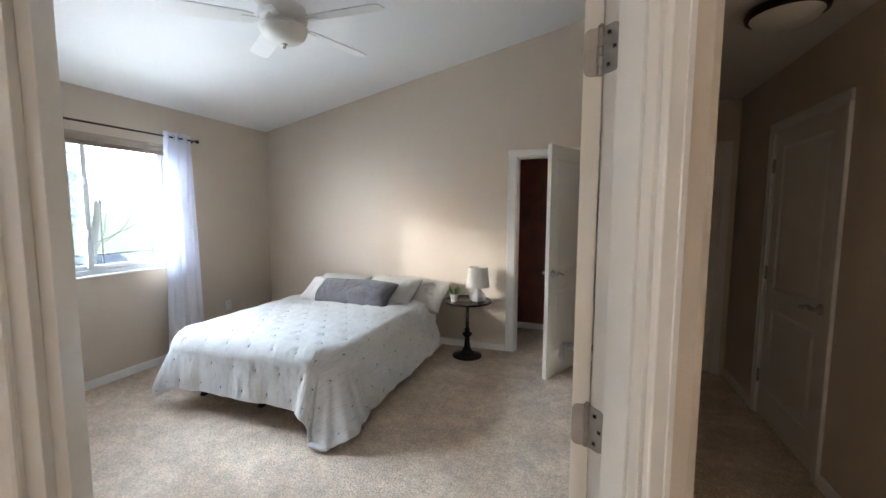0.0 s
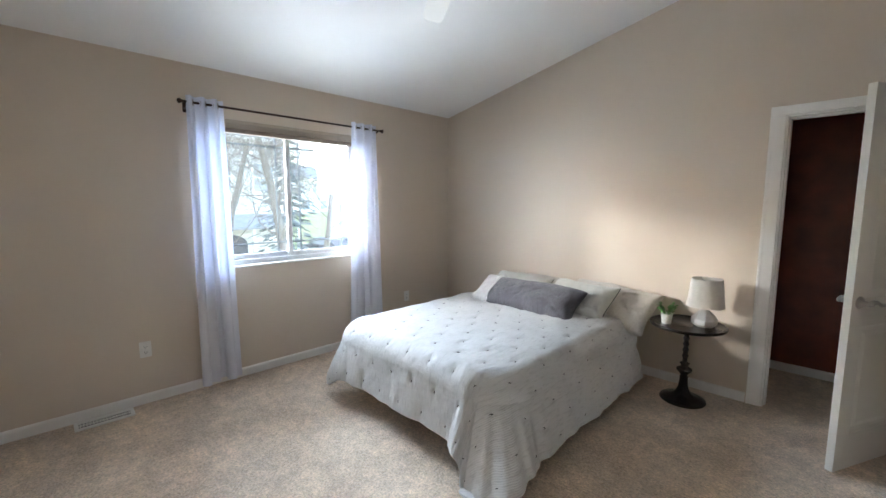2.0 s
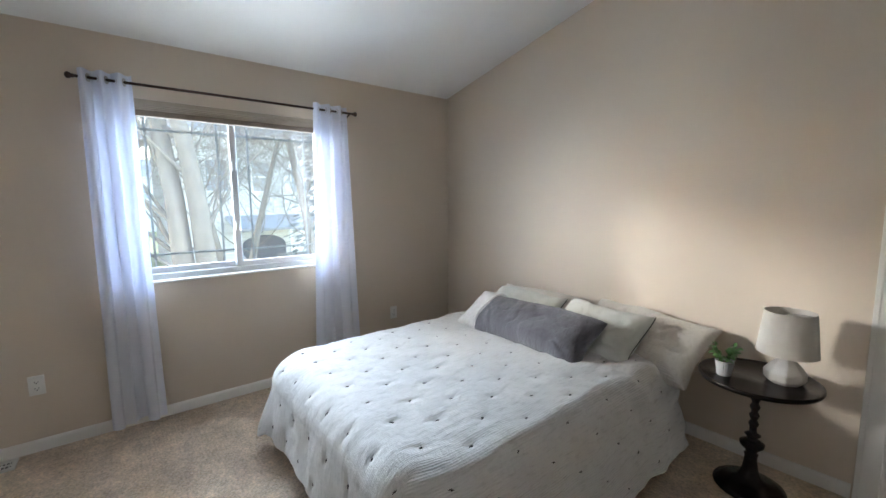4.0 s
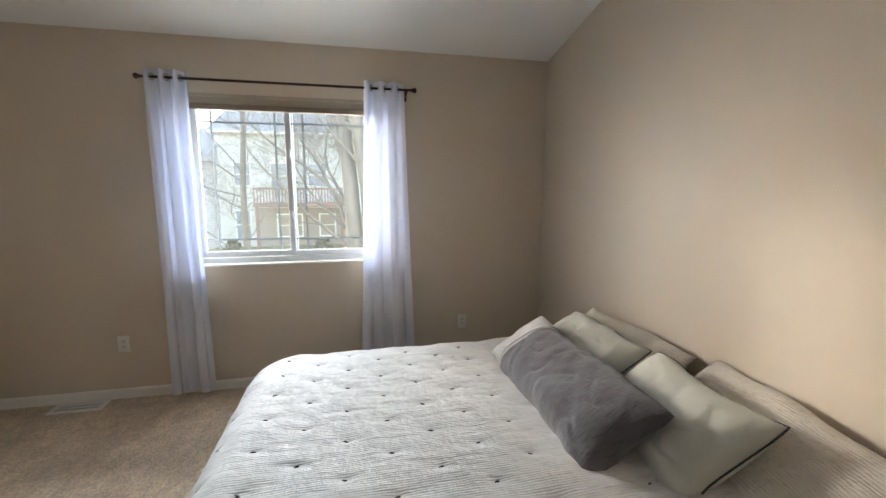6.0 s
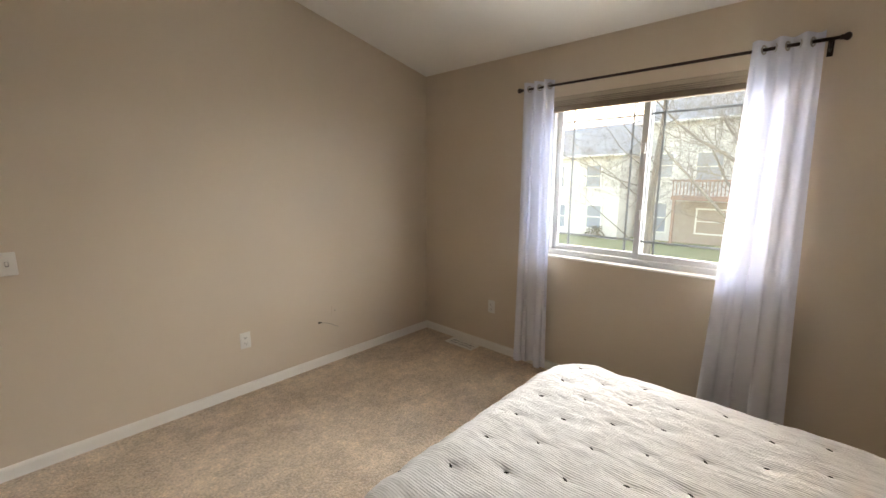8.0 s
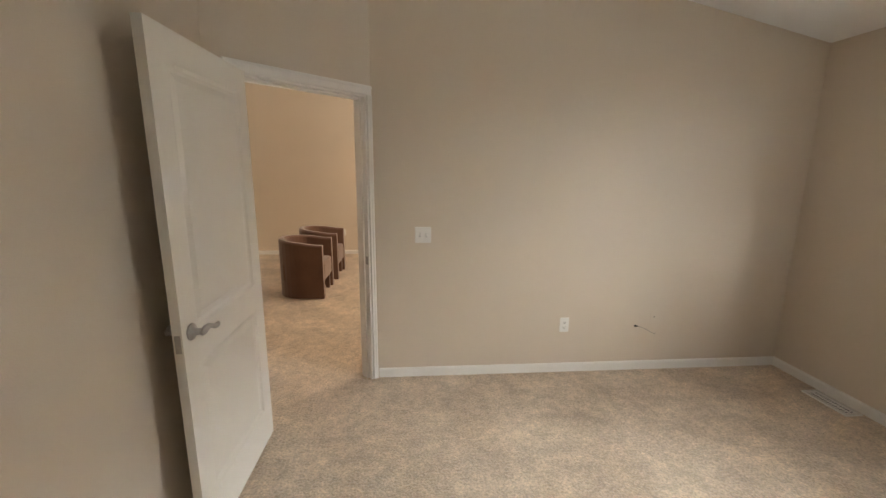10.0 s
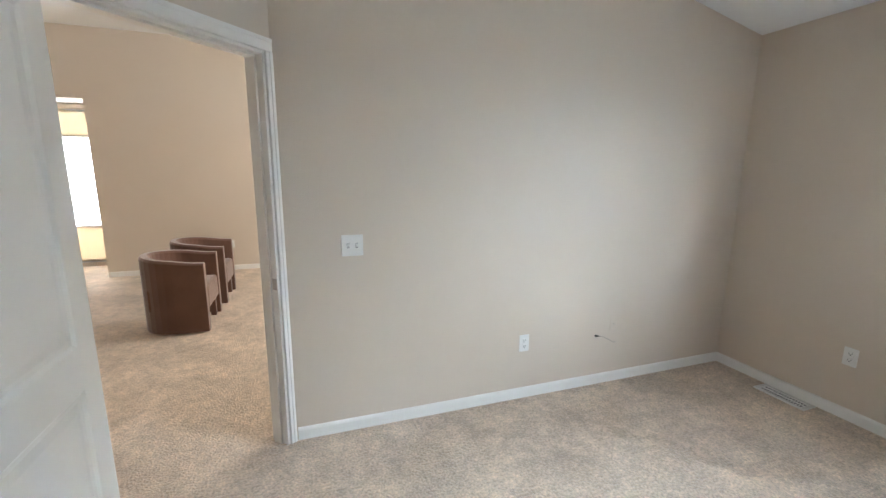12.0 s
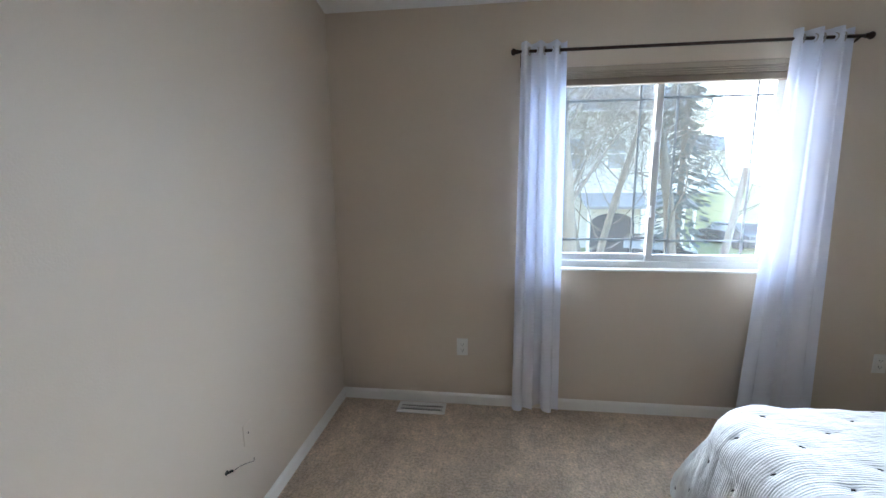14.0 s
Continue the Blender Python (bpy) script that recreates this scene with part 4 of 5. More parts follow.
def drape(a, b, raw=False):
    """Where the point (a, b) of the flat quilt comes to lie on the bed."""
    R = 0.13
    ox = max(0.0, a - QX1 + R) if a > QX1 - R else min(0.0, a - QX0 - R)
    oy = min(0.0, b - QY0 - R)
    if ox and oy:
        d = math.hypot(ox, oy) - R
    else:
        d = max(abs(ox), abs(oy)) - R
    s = R / max(1e-6, d + R)
    px, py = (a, b) if d <= 0 else (a - ox + ox * s, b - oy + oy * s)
    loft = 0.0105 * (1 - math.exp(-(tuft_at(a, b) / 0.023) ** 1.2)) + 0.0016 * noise.noise((a * 42, b * 9, 7.0)) + 0.006 * noise.noise((a * 5, b * 5, 1.0)) + 0.003 * noise.noise((a * 16, b * 16, 4.0)) + 0.020 * noise.noise((a * 11, b * 7, 9.0)) * min(1.0, max(0.0, (b - 3.35) / 0.35))
    crown = 0.026 * (1 - ((px - (QX0 + QX1) / 2) / 0.72) ** 4)
    if d <= 0:
        return Vector((px, py, BZ + crown + loft))
    dx, dy = ox / (d + R), oy / (d + R)
    if ox > 0:
        d *= 1 - 0.04 * (min(abs(dx), abs(dy)) * 1.414) ** 2
        turn = 0.60 * (min(abs(dx), abs(dy)) * 1.414) ** 2
        dx, dy = dx * math.cos(turn) + dy * math.sin(turn), dy * math.cos(turn) - dx * math.sin(turn)
    arc = RAD * math.pi / 2
    if d < arc:
        t = d / RAD
        out, down = RAD * math.sin(t), RAD * (1 - math.cos(t))
        nrm = Vector((dx * math.sin(t), dy * math.sin(t), math.cos(t)))
    else:
        rest = d - arc
        corner = min(abs(dx), abs(dy)) * 1.414
        flare = (0.26 + 0.40 * corner) if ox > 0 else (0.13 + 0.28 * corner)
        out = RAD + rest * math.sin(flare)
        down = RAD + rest * math.cos(flare)
        along = (px + py) * 1.0 + math.atan2(dy, dx) * 0.55
        wav = 0.030 * math.sin(along * 11.0 + 1.3) + 0.018 * math.sin(along * 23.0 + 0.4) + 0.010 * math.sin(along * 41.0)
        out += wav * min(1.0, rest / 0.30) * (0.30 + 0.4 * corner if ox > 0 else 0.30)
        nrm = Vector((dx, dy, 0.25)).normalized()
    z = BZ + crown - down
    low = 0.022
    if z < low:
        out += (low - z) * 0.55
        z = low + 0.02 * (1 - math.exp(-(low - z) * 8)) * (0.5 + 0.5 * math.sin(a * 30 + b * 22))
        nrm = Vector((0, 0, 1))
    return Vector((px + dx * out, py + dy * out, z)) + nrm * loft


def rounded(a, b):
    """The flat quilt's two foot corners, cut round."""
    for edge, sign, r in ((A0, 1, 0.12), (A1, -1, 0.12)):
        u, v = (edge - a) * sign / r + 1, (B0 - b) / r + 1
        if u > 0 and v > 0:
            k, l = u * math.sqrt(1 - v * v / 2), v * math.sqrt(1 - u * u / 2)
            return edge + sign * r * (1 - k), B0 + r * (1 - l)
    return a, b


quilt = thing("quilt", pose(0, 0, 0), "white ribbed gauze quilt with dark tied tufts draped over the bed", "quilt")
bm = bmesh.new()
uvl = bm.loops.layers.uv.new("UVMap")
NA, NB = 340, 260
A0, A1, B0, B1 = BX0 - OVER_L, BX1 + OVER_R, BY0 - OVER_Y, 4.02
rows, flat = [], {}
for j in range(NB + 1):
    row = []
    for i in range(NA + 1):
        a, b = rounded(A0 + (A1 - A0) * i / NA, B0 + (B1 - B0) * j / NB)
        v = bm.verts.new(drape(a, b))
        flat[v] = (a, b)
        row.append(v)
    rows.append(row)
grid_faces(bm, rows)
for f in bm.faces:
    for l in f.loops:
        l[uvl].uv = flat[l.vert]
cloth = part("cover", bm, QUILT, quilt, smooth=True)
sol = cloth.modifiers.new("thickness", "SOLIDIFY")
sol.thickness, sol.offset = 0.012, -1
kb = bmesh.new()
tube(kb, [(-0.013, 0, 0.002), (-0.005, 0.001, 0.004), (0.004, -0.001, 0.004), (0.012, 0.001, 0.001)], [0.0012, 0.0026, 0.0026, 0.001], 6)
tube(kb, [(0.0, -0.006, 0.002), (0.001, 0, 0.005), (0.002, 0.006, 0.002)], [0.001, 0.002, 0.001], 5)
knot_mesh = bpy.data.meshes.new("tuft_tie")
kb.to_mesh(knot_mesh)
kb.free()
knot_mesh.materials.append(KNOT)
rnd = random.Random(5)
for rr in range(-9, 9):
    b = T0Y + PY * rr
    for cc in range(-9, 10):
        a = T0X + (0.5 * PX if rr % 2 else 0.0) + PX * cc
        if not (A0 + 0.04 < a < A1 - 0.04 and B0 + 0.04 < b < B1 - 0.06):
            continue
        p = drape(a, b)
        e1, e2 = drape(a + 0.02, b) - drape(a - 0.02, b), drape(a, b + 0.02) - drape(a, b - 0.02)
        nr = e1.cross(e2).normalized()
        ob = new("tuft_tie", knot_mesh)
        ob.parent = quilt
        x = e1.normalized()
        m = Matrix((x, nr.cross(x), nr)).transposed().to_4x4()
        m.translation = p
        ob.matrix_basis = m @ Matrix.Rotation(1.57 + rnd.uniform(-0.6, 0.6), 4, "Z") @ Matrix.Scale(rnd.uniform(0.72, 0.95), 4)


# ---- pillows ----
def pillow_mesh(w, h, t, seed, ears=0.09, n=44, crush=1.0):
    """Front and back of a filled cushion in its x-z plane, y is its depth; with a seam and creases."""
    bm = bmesh.new()
    uvl = bm.loops.layers.uv.new("UVMap")
    off = Vector((seed * 3.7, seed * 1.9, seed * 5.3))
    rows = {}
    for s in (1, -1):
        g = []
        for j in range(n + 1):
            r = []
            for i in range(n + 1):
                u, v = 2 * i / n - 1, 2 * j / n - 1
                x = w / 2 * u * (1 - ears * (1 - v * v))
                z = h / 2 * v * (1 - ears * (1 - u * u))
                soft = 1 - 0.035 * (u * v) ** 6
                x, z = x * soft, z * soft + 0.010 * math.sin(x * 9 + seed) * abs(v) ** 3
                f = max(0.0, (1 - u ** 4) * (1 - v ** 4)) ** 0.5 * (1 - 0.22 * (u * u + v * v) / 2) * (1 - 0.18 * v)
                x += 0.013 * noise.noise(Vector((x * 7, z * 7, 11.0)) + off)
                z += 0.013 * noise.noise(Vector((x * 7, z * 7, 17.0)) + off)
                wr = noise.noise(Vector((x * 24 + z * 9, z * 6 - x * 3, s * 3.0)) + off) * 0.016 * (0.35 + 0.65 * max(abs(u), abs(v)) ** 2)
                fold = abs(noise.noise(Vector((x * 7 + z * 3, z * 5 - x * 2, s * 2.0)) + off))
                cr = 0.028 * noise.noise(Vector((x * 6, z * 6, s * 2.0)) + off) + 0.010 * noise.noise(Vector((x * 20, z * 20, s * 2.0)) + off) - 0.017 * math.exp(-(fold / 0.05) ** 2) + wr
                edge = (i in (0, n)) or (j in (0, n))
                if edge and s < 0:
                    r.append(rows[1][j][i])
                else:
                    r.append(bm.verts.new((x, s * (t / 2 * f + crush * cr * f), z)))
            g.append(r)
        rows[s] = g
        for a, b in zip(g, g[1:]):
            for i in range(n):
                q = (a[i], a[i + 1], b[i + 1], b[i])
                bm.faces.new(q if s < 0 else tuple(reversed(q)))
    for f in bm.faces:
        for l in f.loops:
            l[uvl].uv = (l.vert.co.x, l.vert.co.z)
    edge = [rows[1][0][i].co.copy() for i in range(n + 1)] + [rows[1][j][n].co.copy() for j in range(1, n + 1)] + [rows[1][n][i].co.copy() for i in range(n - 1, -1, -1)] + [rows[1][j][0].co.copy() for j in range(n - 1, -1, -1)]
    return bm, edge


def pillow(m, w, h, t, seed, mat, label, trim=None, ears=0.09, name="pillow", crush=0.55):
    p = thing(name, m, label, "pillow", "pillows on the bed")
    bm, edge = pillow_mesh(w, h, t, seed, ears, 44, crush)
    part("cover", bm, mat, p, smooth=True)
    if trim:
        part("piping", tube(bmesh.new(), edge, 0.0035, 6, cap=False), trim, p, smooth=True)
    return p


def stand(x, y, z, lean, turn, roll=0.0):
    """A cushion at (x, y, z), its top leaning back by lean degrees and turned about the vertical."""
    return Matrix.Translation((x, y, z)) @ Matrix.Rotation(radians(turn), 4, "Z") @ Matrix.Rotation(radians(-lean), 4, "X") @ Matrix.Rotation(radians(roll), 4, "Y")


pillow(stand(-2.43, 4.12, 0.597, 53, 2), 0.82, 0.44, 0.18, 1, SHAM, "cream striped sham pillow leaning on the wall", name="sham_pillow")
pillow(stand(-1.60, 4.11, 0.600, 54, -4, 3), 0.82, 0.46, 0.18, 2, SHAM, "cream striped sham pillow beside the side table", name="sham_pillow")
pillow(stand(-2.40, 3.935, 0.638, 55, 2, 0), 0.64, 0.40, 0.18, 3, SAGE, "pale sage linen pillow with dark piping", PIPING)
pillow(stand(-1.765, 3.91, 0.640, 55, -3, 0), 0.60, 0.42, 0.20, 4, SAGE, "pale sage linen pillow with dark piping and crease", PIPING)
bolster = thing("bolster_pillow", stand(-2.14, 3.665, 0.640, 54, -1, 0), "long grey lumbar pillow with a pale banded end", "pillow", "pillows on the bed")
bm, edge = pillow_mesh(1.07, 0.38, 0.235, 6, 0.08, 72, 0.5)
geo = bmesh.ops.bisect_plane(bm, geom=list(bm.verts) + list(bm.edges) + list(bm.faces), plane_co=(-0.27, 0, 0), plane_no=(1, 0, 0))
b2 = bm.copy()
bmesh.ops.delete(bm, geom=[f for f in bm.faces if f.calc_center_median().x < -0.27], context="FACES")
bmesh.ops.delete(b2, geom=[f for f in b2.faces if f.calc_center_median().x > -0.27], context="FACES")
part("cover", bm, GREY_CLOTH, bolster, smooth=True)
part("end_panel", b2, PALE_CLOTH, bolster, "pale grey end panel", smooth=True)
bm = bmesh.new()
pts = []
for k in range(161):
    t = 2 * math.pi * k / 160
    c, sn = math.cos(t), math.sin(t)
    f = max(0.0, 1 - abs(sn) ** 4) ** 0.5 * (1 - 0.11 * sn * sn) * (1 - 0.18 * sn)
    pts.append((-0.27, (1 if c >= 0 else -1) * (0.1155 * f + 0.004), 0.178 * sn))
tube(bm, pts, [0.0065 if k % 2 else 0.0032 for k in range(161)], 6, cap=False)
part("braid_trim", bm, WHITE_BRAID, bolster, "white beaded trim", smooth=True)

# ---- side table, lamp, plant ----
TX, TY, TZ = -0.965, 4.03, 0.575
table = thing("side_table", pose(TX, TY, 0), "round dark bronze pedestal side table by the bed", "side table")
part("base", lathe(bmesh.new(), [(0.148, 0.0), (0.152, 0.006), (0.150, 0.014), (0.12, 0.024), (0.08, 0.036), (0.05, 0.06), (0.034, 0.10), (0.027, 0.15), (0.026, 0.17)], 48), TABLE_METAL, table, smooth=True)
prof = [(0.026, 0.17), (0.03, 0.18), (0.022, 0.19), (0.03, 0.205), (0.05, 0.225), (0.052, 0.24), (0.03, 0.255), (0.02, 0.265), (0.028, 0.275), (0.034, 0.282), (0.016, 0.295), (0.015, 0.32)]
for k in range(5):
    z = 0.32 + k * 0.044
    prof += [(0.014, z), (0.021, z + 0.016), (0.022, z + 0.022), (0.014, z + 0.038)]
prof += [(0.018, 0.545), (0.05, 0.556), (0.09, 0.561)]
part("stem", lathe(bmesh.new(), prof, 32), TABLE_METAL, table, smooth=True)
part("tabletop", lathe(bmesh.new(), [(0.085, 0.558), (0.225, 0.560), (0.243, 0.564), (0.248, 0.575), (0.246, 0.584), (0.240, 0.586), (0.236, 0.582), (0.232, 0.575), (0.0, 0.575)], 64, cap=False), TABLE_METAL, table, smooth=True)

lamp_1 = thing("table_lamp", pose(-0.872, 4.075, TZ), "white faceted ceramic table lamp with cream shade, unlit", "lamp")
bm = bmesh.new()
lathe(bm, [(0.062, 0.0), (0.082, 0.02), (0.084, 0.055), (0.060, 0.088), (0.030, 0.118), (0.020, 0.128), (0.020, 0.150)], 8, rot=0.25)
bmesh.ops.bevel(bm, geom=list(bm.edges), offset=0.003, segments=2, affect="EDGES")
part("base", bm, CERAMIC, lamp_1)
part("neck", lathe(bmesh.new(), [(0.011, 0.149), (0.011, 0.20), (0.016, 0.205), (0.016, 0.24)], 16), NICKEL, lamp_1, smooth=True)
bm = lathe(bmesh.new(), [(0.119, 0.145), (0.098, 0.345), (0.0955, 0.345), (0.1165, 0.145), (0.119, 0.145)], 56, cap=False)
part("shade", bm, LAMPSHADE, lamp_1, "cream linen drum shade", smooth=False)
part("bulb", lathe(bmesh.new(), [(0.013, 0.24), (0.02, 0.26), (0.03, 0.29), (0.028, 0.31), (0.012, 0.328)], 20), FROST, lamp_1, smooth=True)
bm = bmesh.new()
for k in range(3):
    t = 2 * math.pi * k / 3
    tube(bm, [(0.012 * math.cos(t), 0.012 * math.sin(t), 0.335), (0.097 * math.cos(t), 0.097 * math.sin(t), 0.338)], 0.0018, 6)
part("shade_ring", bm, NICKEL, lamp_1)

plant = thing("potted_plant", pose(-1.085, 3.955, TZ), "small green leafy plant in a white fluted pot", "plant")
bm = bmesh.new()
rows = []
for r, z in ((0.028, 0.0), (0.030, 0.004), (0.038, 0.07), (0.040, 0.074), (0.036, 0.074), (0.033, 0.06)):
    rows.append([bm.verts.new((r * (1 + 0.035 * (k % 2)) * math.cos(math.pi * k / 24), r * (1 + 0.035 * (k % 2)) * math.sin(math.pi * k / 24), z)) for k in range(48)])
grid_faces(bm, rows, closed=True)
bm.faces.new(list(reversed(rows[0])))
part("pot", bm, POT, plant)
part("soil", lathe(bmesh.new(), [(0.0, 0.060), (0.034, 0.060), (0.03, 0.064), (0.0, 0.066)], 20, cap=False), SOIL, plant)
rnd = random.Random(11)
leafm = bpy.data.meshes.new("leaf")
lb = bmesh.new()
cs = [(-0.0, 0.0, 0.0), (0.010, 0.009, 0.004), (0.020, 0.012, 0.005), (0.030, 0.008, 0.001), (0.038, 0.0, -0.006)]
mid_v = [lb.verts.new((x, 0, z - (0.004 if 0 < x < 0.038 else 0))) for x, w, z in cs]
le = [lb.verts.new((x, w, z)) for x, w, z in cs[1:4]]
ri = [lb.verts.new((x, -w, z)) for x, w, z in cs[1:4]]
for side, sg in ((le, 1), (ri, -1)):
    seq = [(mid_v[0], mid_v[1], side[0]), (mid_v[1], mid_v[2], side[1], side[0]), (mid_v[2], mid_v[3], side[2], side[1]), (mid_v[3], mid_v[4], side[2])]
    for q in seq:
        lb.faces.new(q if sg > 0 else tuple(reversed(q)))
for f in lb.faces:
    f.smooth = True
lb.to_mesh(leafm)
lb.free()
leafm.materials.append(LEAF)
bst = bmesh.new()
for s in range(22):
    t, lean = rnd.uniform(0, 6.28), rnd.uniform(0.1, 0.75)
    ln = rnd.uniform(0.05, 0.10)
    tip = Vector((math.cos(t) * math.sin(lean), math.sin(t) * math.sin(lean), math.cos(lean))) * ln
    basep = Vector((math.cos(t) * 0.012, math.sin(t) * 0.012, 0.06))
    tube(bst, [basep, basep + tip * 0.6, basep + tip], [0.0014, 0.0012, 0.0008], 5)
    for q in range(4):
        ob = new("leaf", leafm)
        ob.parent = plant
        at = basep + tip * (0.5 + 0.16 * q)
        ob.matrix_basis = Matrix.Translation(at) @ Matrix.Rotation(t + rnd.uniform(-1.6, 1.6), 4, "Z") @ Matrix.Rotation(rnd.uniform(-0.9, 0.3), 4, "Y") @ Matrix.Rotation(rnd.uniform(-0.6, 0.6), 4, "X") @ Matrix.Scale(rnd.uniform(0.55, 0.95), 4)
part("stems", bst, LEAF, plant)

# ---- hall and loft things ----
hl_ = thing("ceiling_lamp", pose(1.0, 2.56, 2.46), "dark-rimmed flush ceiling lamp with frosted glass, unlit", "lamp")
part("rim", lathe(bmesh.new(), [(0.06, 0.0), (0.155, -0.01), (0.165, -0.03), (0.16, -0.048), (0.145, -0.05)], 40), DARK_METAL, hl_, smooth=True)
part("glass_bowl", lathe(bmesh.new(), [(0.146, -0.045), (0.13, -0.068), (0.09, -0.088), (0.04, -0.098), (0.0, -0.10)], 40, cap=False), FROST, hl_, smooth=True)


def tub_chair(m, label):
    """A barrel armchair: x from its front (0) to its back (0.60), y across (0 to 0.64)."""
    c = thing("tub_chair", m, label, "chair", "brown chairs in the loft")
    bm = bmesh.new()
    W, D, T = 0.64, 0.58, 0.075
    outer, inner, hts = [], [], []
    for k in range(33):
        s = k / 32
        if s < 0.25:
            o = (s / 0.25 * (D - W / 2) , 0.0)
        elif s > 0.75:
            o = ((1 - s) / 0.25 * (D - W / 2), W)
        else:
            t = (s - 0.25) / 0.5 * math.pi
            o = (D - W / 2 + W / 2 * math.sin(t), W / 2 - W / 2 * math.cos(t))
        cx, cy = min(o[0], D - W / 2), W / 2
        d = Vector((o[0] - cx, o[1] - cy)).normalized()
        outer.append(o)
        inner.append((o[0] - d.x * T, o[1] - d.y * T))
        hts.append(0.66 + 0.055 * math.sin(math.pi * s) ** 2)
    rows = []
    for o, i, h in zip(outer, inner, hts):
        rows.append([bm.verts.new(p) for p in ((o[0], o[1], 0.012), (o[0], o[1], h - 0.02), ((o[0] * 0.8 + i[0] * 0.2), (o[1] * 0.8 + i[1] * 0.2), h), ((o[0] * 0.2 + i[0] * 0.8), (o[1] * 0.2 + i[1] * 0.8), h), (i[0], i[1], h - 0.02), (i[0], i[1], 0.012))])
    grid_faces(bm, rows, closed=True)
    bm.faces.new(rows[0])
    bm.faces.new(list(reversed(rows[-1])))
    bmesh.ops.recalc_face_normals(bm, faces=bm.faces)
    part("shell", bm, BROWN_VELVET, c, smooth=False)
    part("seat", boxed(0.0, 0.50, T + 0.004, W - T - 0.004, 0.20, 0.43, 0.03, 3), BROWN_VELVET, c)
    for y in (T + 0.02, W - T - 0.07):
        part("leg", boxed(0.03, 0.08, y, y + 0.05, 0.0, 0.20, 0.004), BROWN_VELVET, c)
    return c


tub_chair(pose(0.33, -2.16, 0), "brown velvet barrel chair on the loft carpet")
tub_chair(pose(0.31, -3.02, 0), "brown velvet barrel chair beside its twin")

M_AL = axes((1.6, -5.05, 0), (1, 0, 0), (0, 1, 0))
window_2 = thing("window_2", M_AL, "tall loft window behind cream and white shades", "window", kind="structure")
for a, b, c, d in ((0.55, 0.60, 0.06, 2.36), (1.80, 1.85, 0.06, 2.36), (0.60, 1.80, 0.06, 0.11), (0.60, 1.80, 2.31, 2.36), (0.60, 1.80, 0.60, 0.64), (0.60, 1.80, 1.96, 2.00)):
    part("window_frame", boxed(a, b, -0.09, -0.02, c, d, 0.004), VINYL, window_2)
part("shade_cloth", boxed(0.56, 1.84, -0.018, -0.016, 0.64, 1.96), WHITE_SHADE, window_2, "drawn white translucent shade")
for c, d in ((0.08, 0.635), (1.965, 2.34)):
    part("shade_cloth", boxed(0.56, 1.84, -0.018, -0.016, c, d), CREAM_SHADE, window_2, "cream shade cloth")


# ---- outdoors ----
GZ = -2.6
bm = bmesh.new()
NG = 60
rows = []
for j in range(NG + 1):
    row = []
    for i in range(NG + 1):
        u, v = i / NG, j / NG
        x = -4.1 - 900 * u ** 3 - 4 * u
        y = (v - 0.5) * 2
        y = 900 * y ** 3 + 30 * y
        rise = 0.0
        if x < -22:
            rise = 3.4 * math.exp(-(((x + 48) / 18) ** 2 + ((y - 33) / 16) ** 2))
        row.append(bm.verts.new((x, y, GZ + rise)))
    rows.append(row)
grid_faces(bm, rows)
bmesh.ops.recalc_face_normals(bm, faces=bm.faces)
tagged(part("ground", bm, LAWN, smooth=True), "green spring lawn with a slope behind", "lawn", kind="structure")
slab("pavement", [(-24.0, 3.2, GZ), (-14.0, 4.2, GZ), (-13.5, 6.2, GZ), (-16.5, 11.5, GZ), (-24.0, 10.8, GZ)], 0.03, CONCRETE, "pale concrete driveway across the lawn", "driveway")
slab("road", [(-34.0, 12.6, GZ), (-15.0, 16.5, GZ), (-15.0, 20.5, GZ), (-38.0, 17.5, GZ)], 0.025, ASPHALT, "grey asphalt road beyond the lawn", "road")


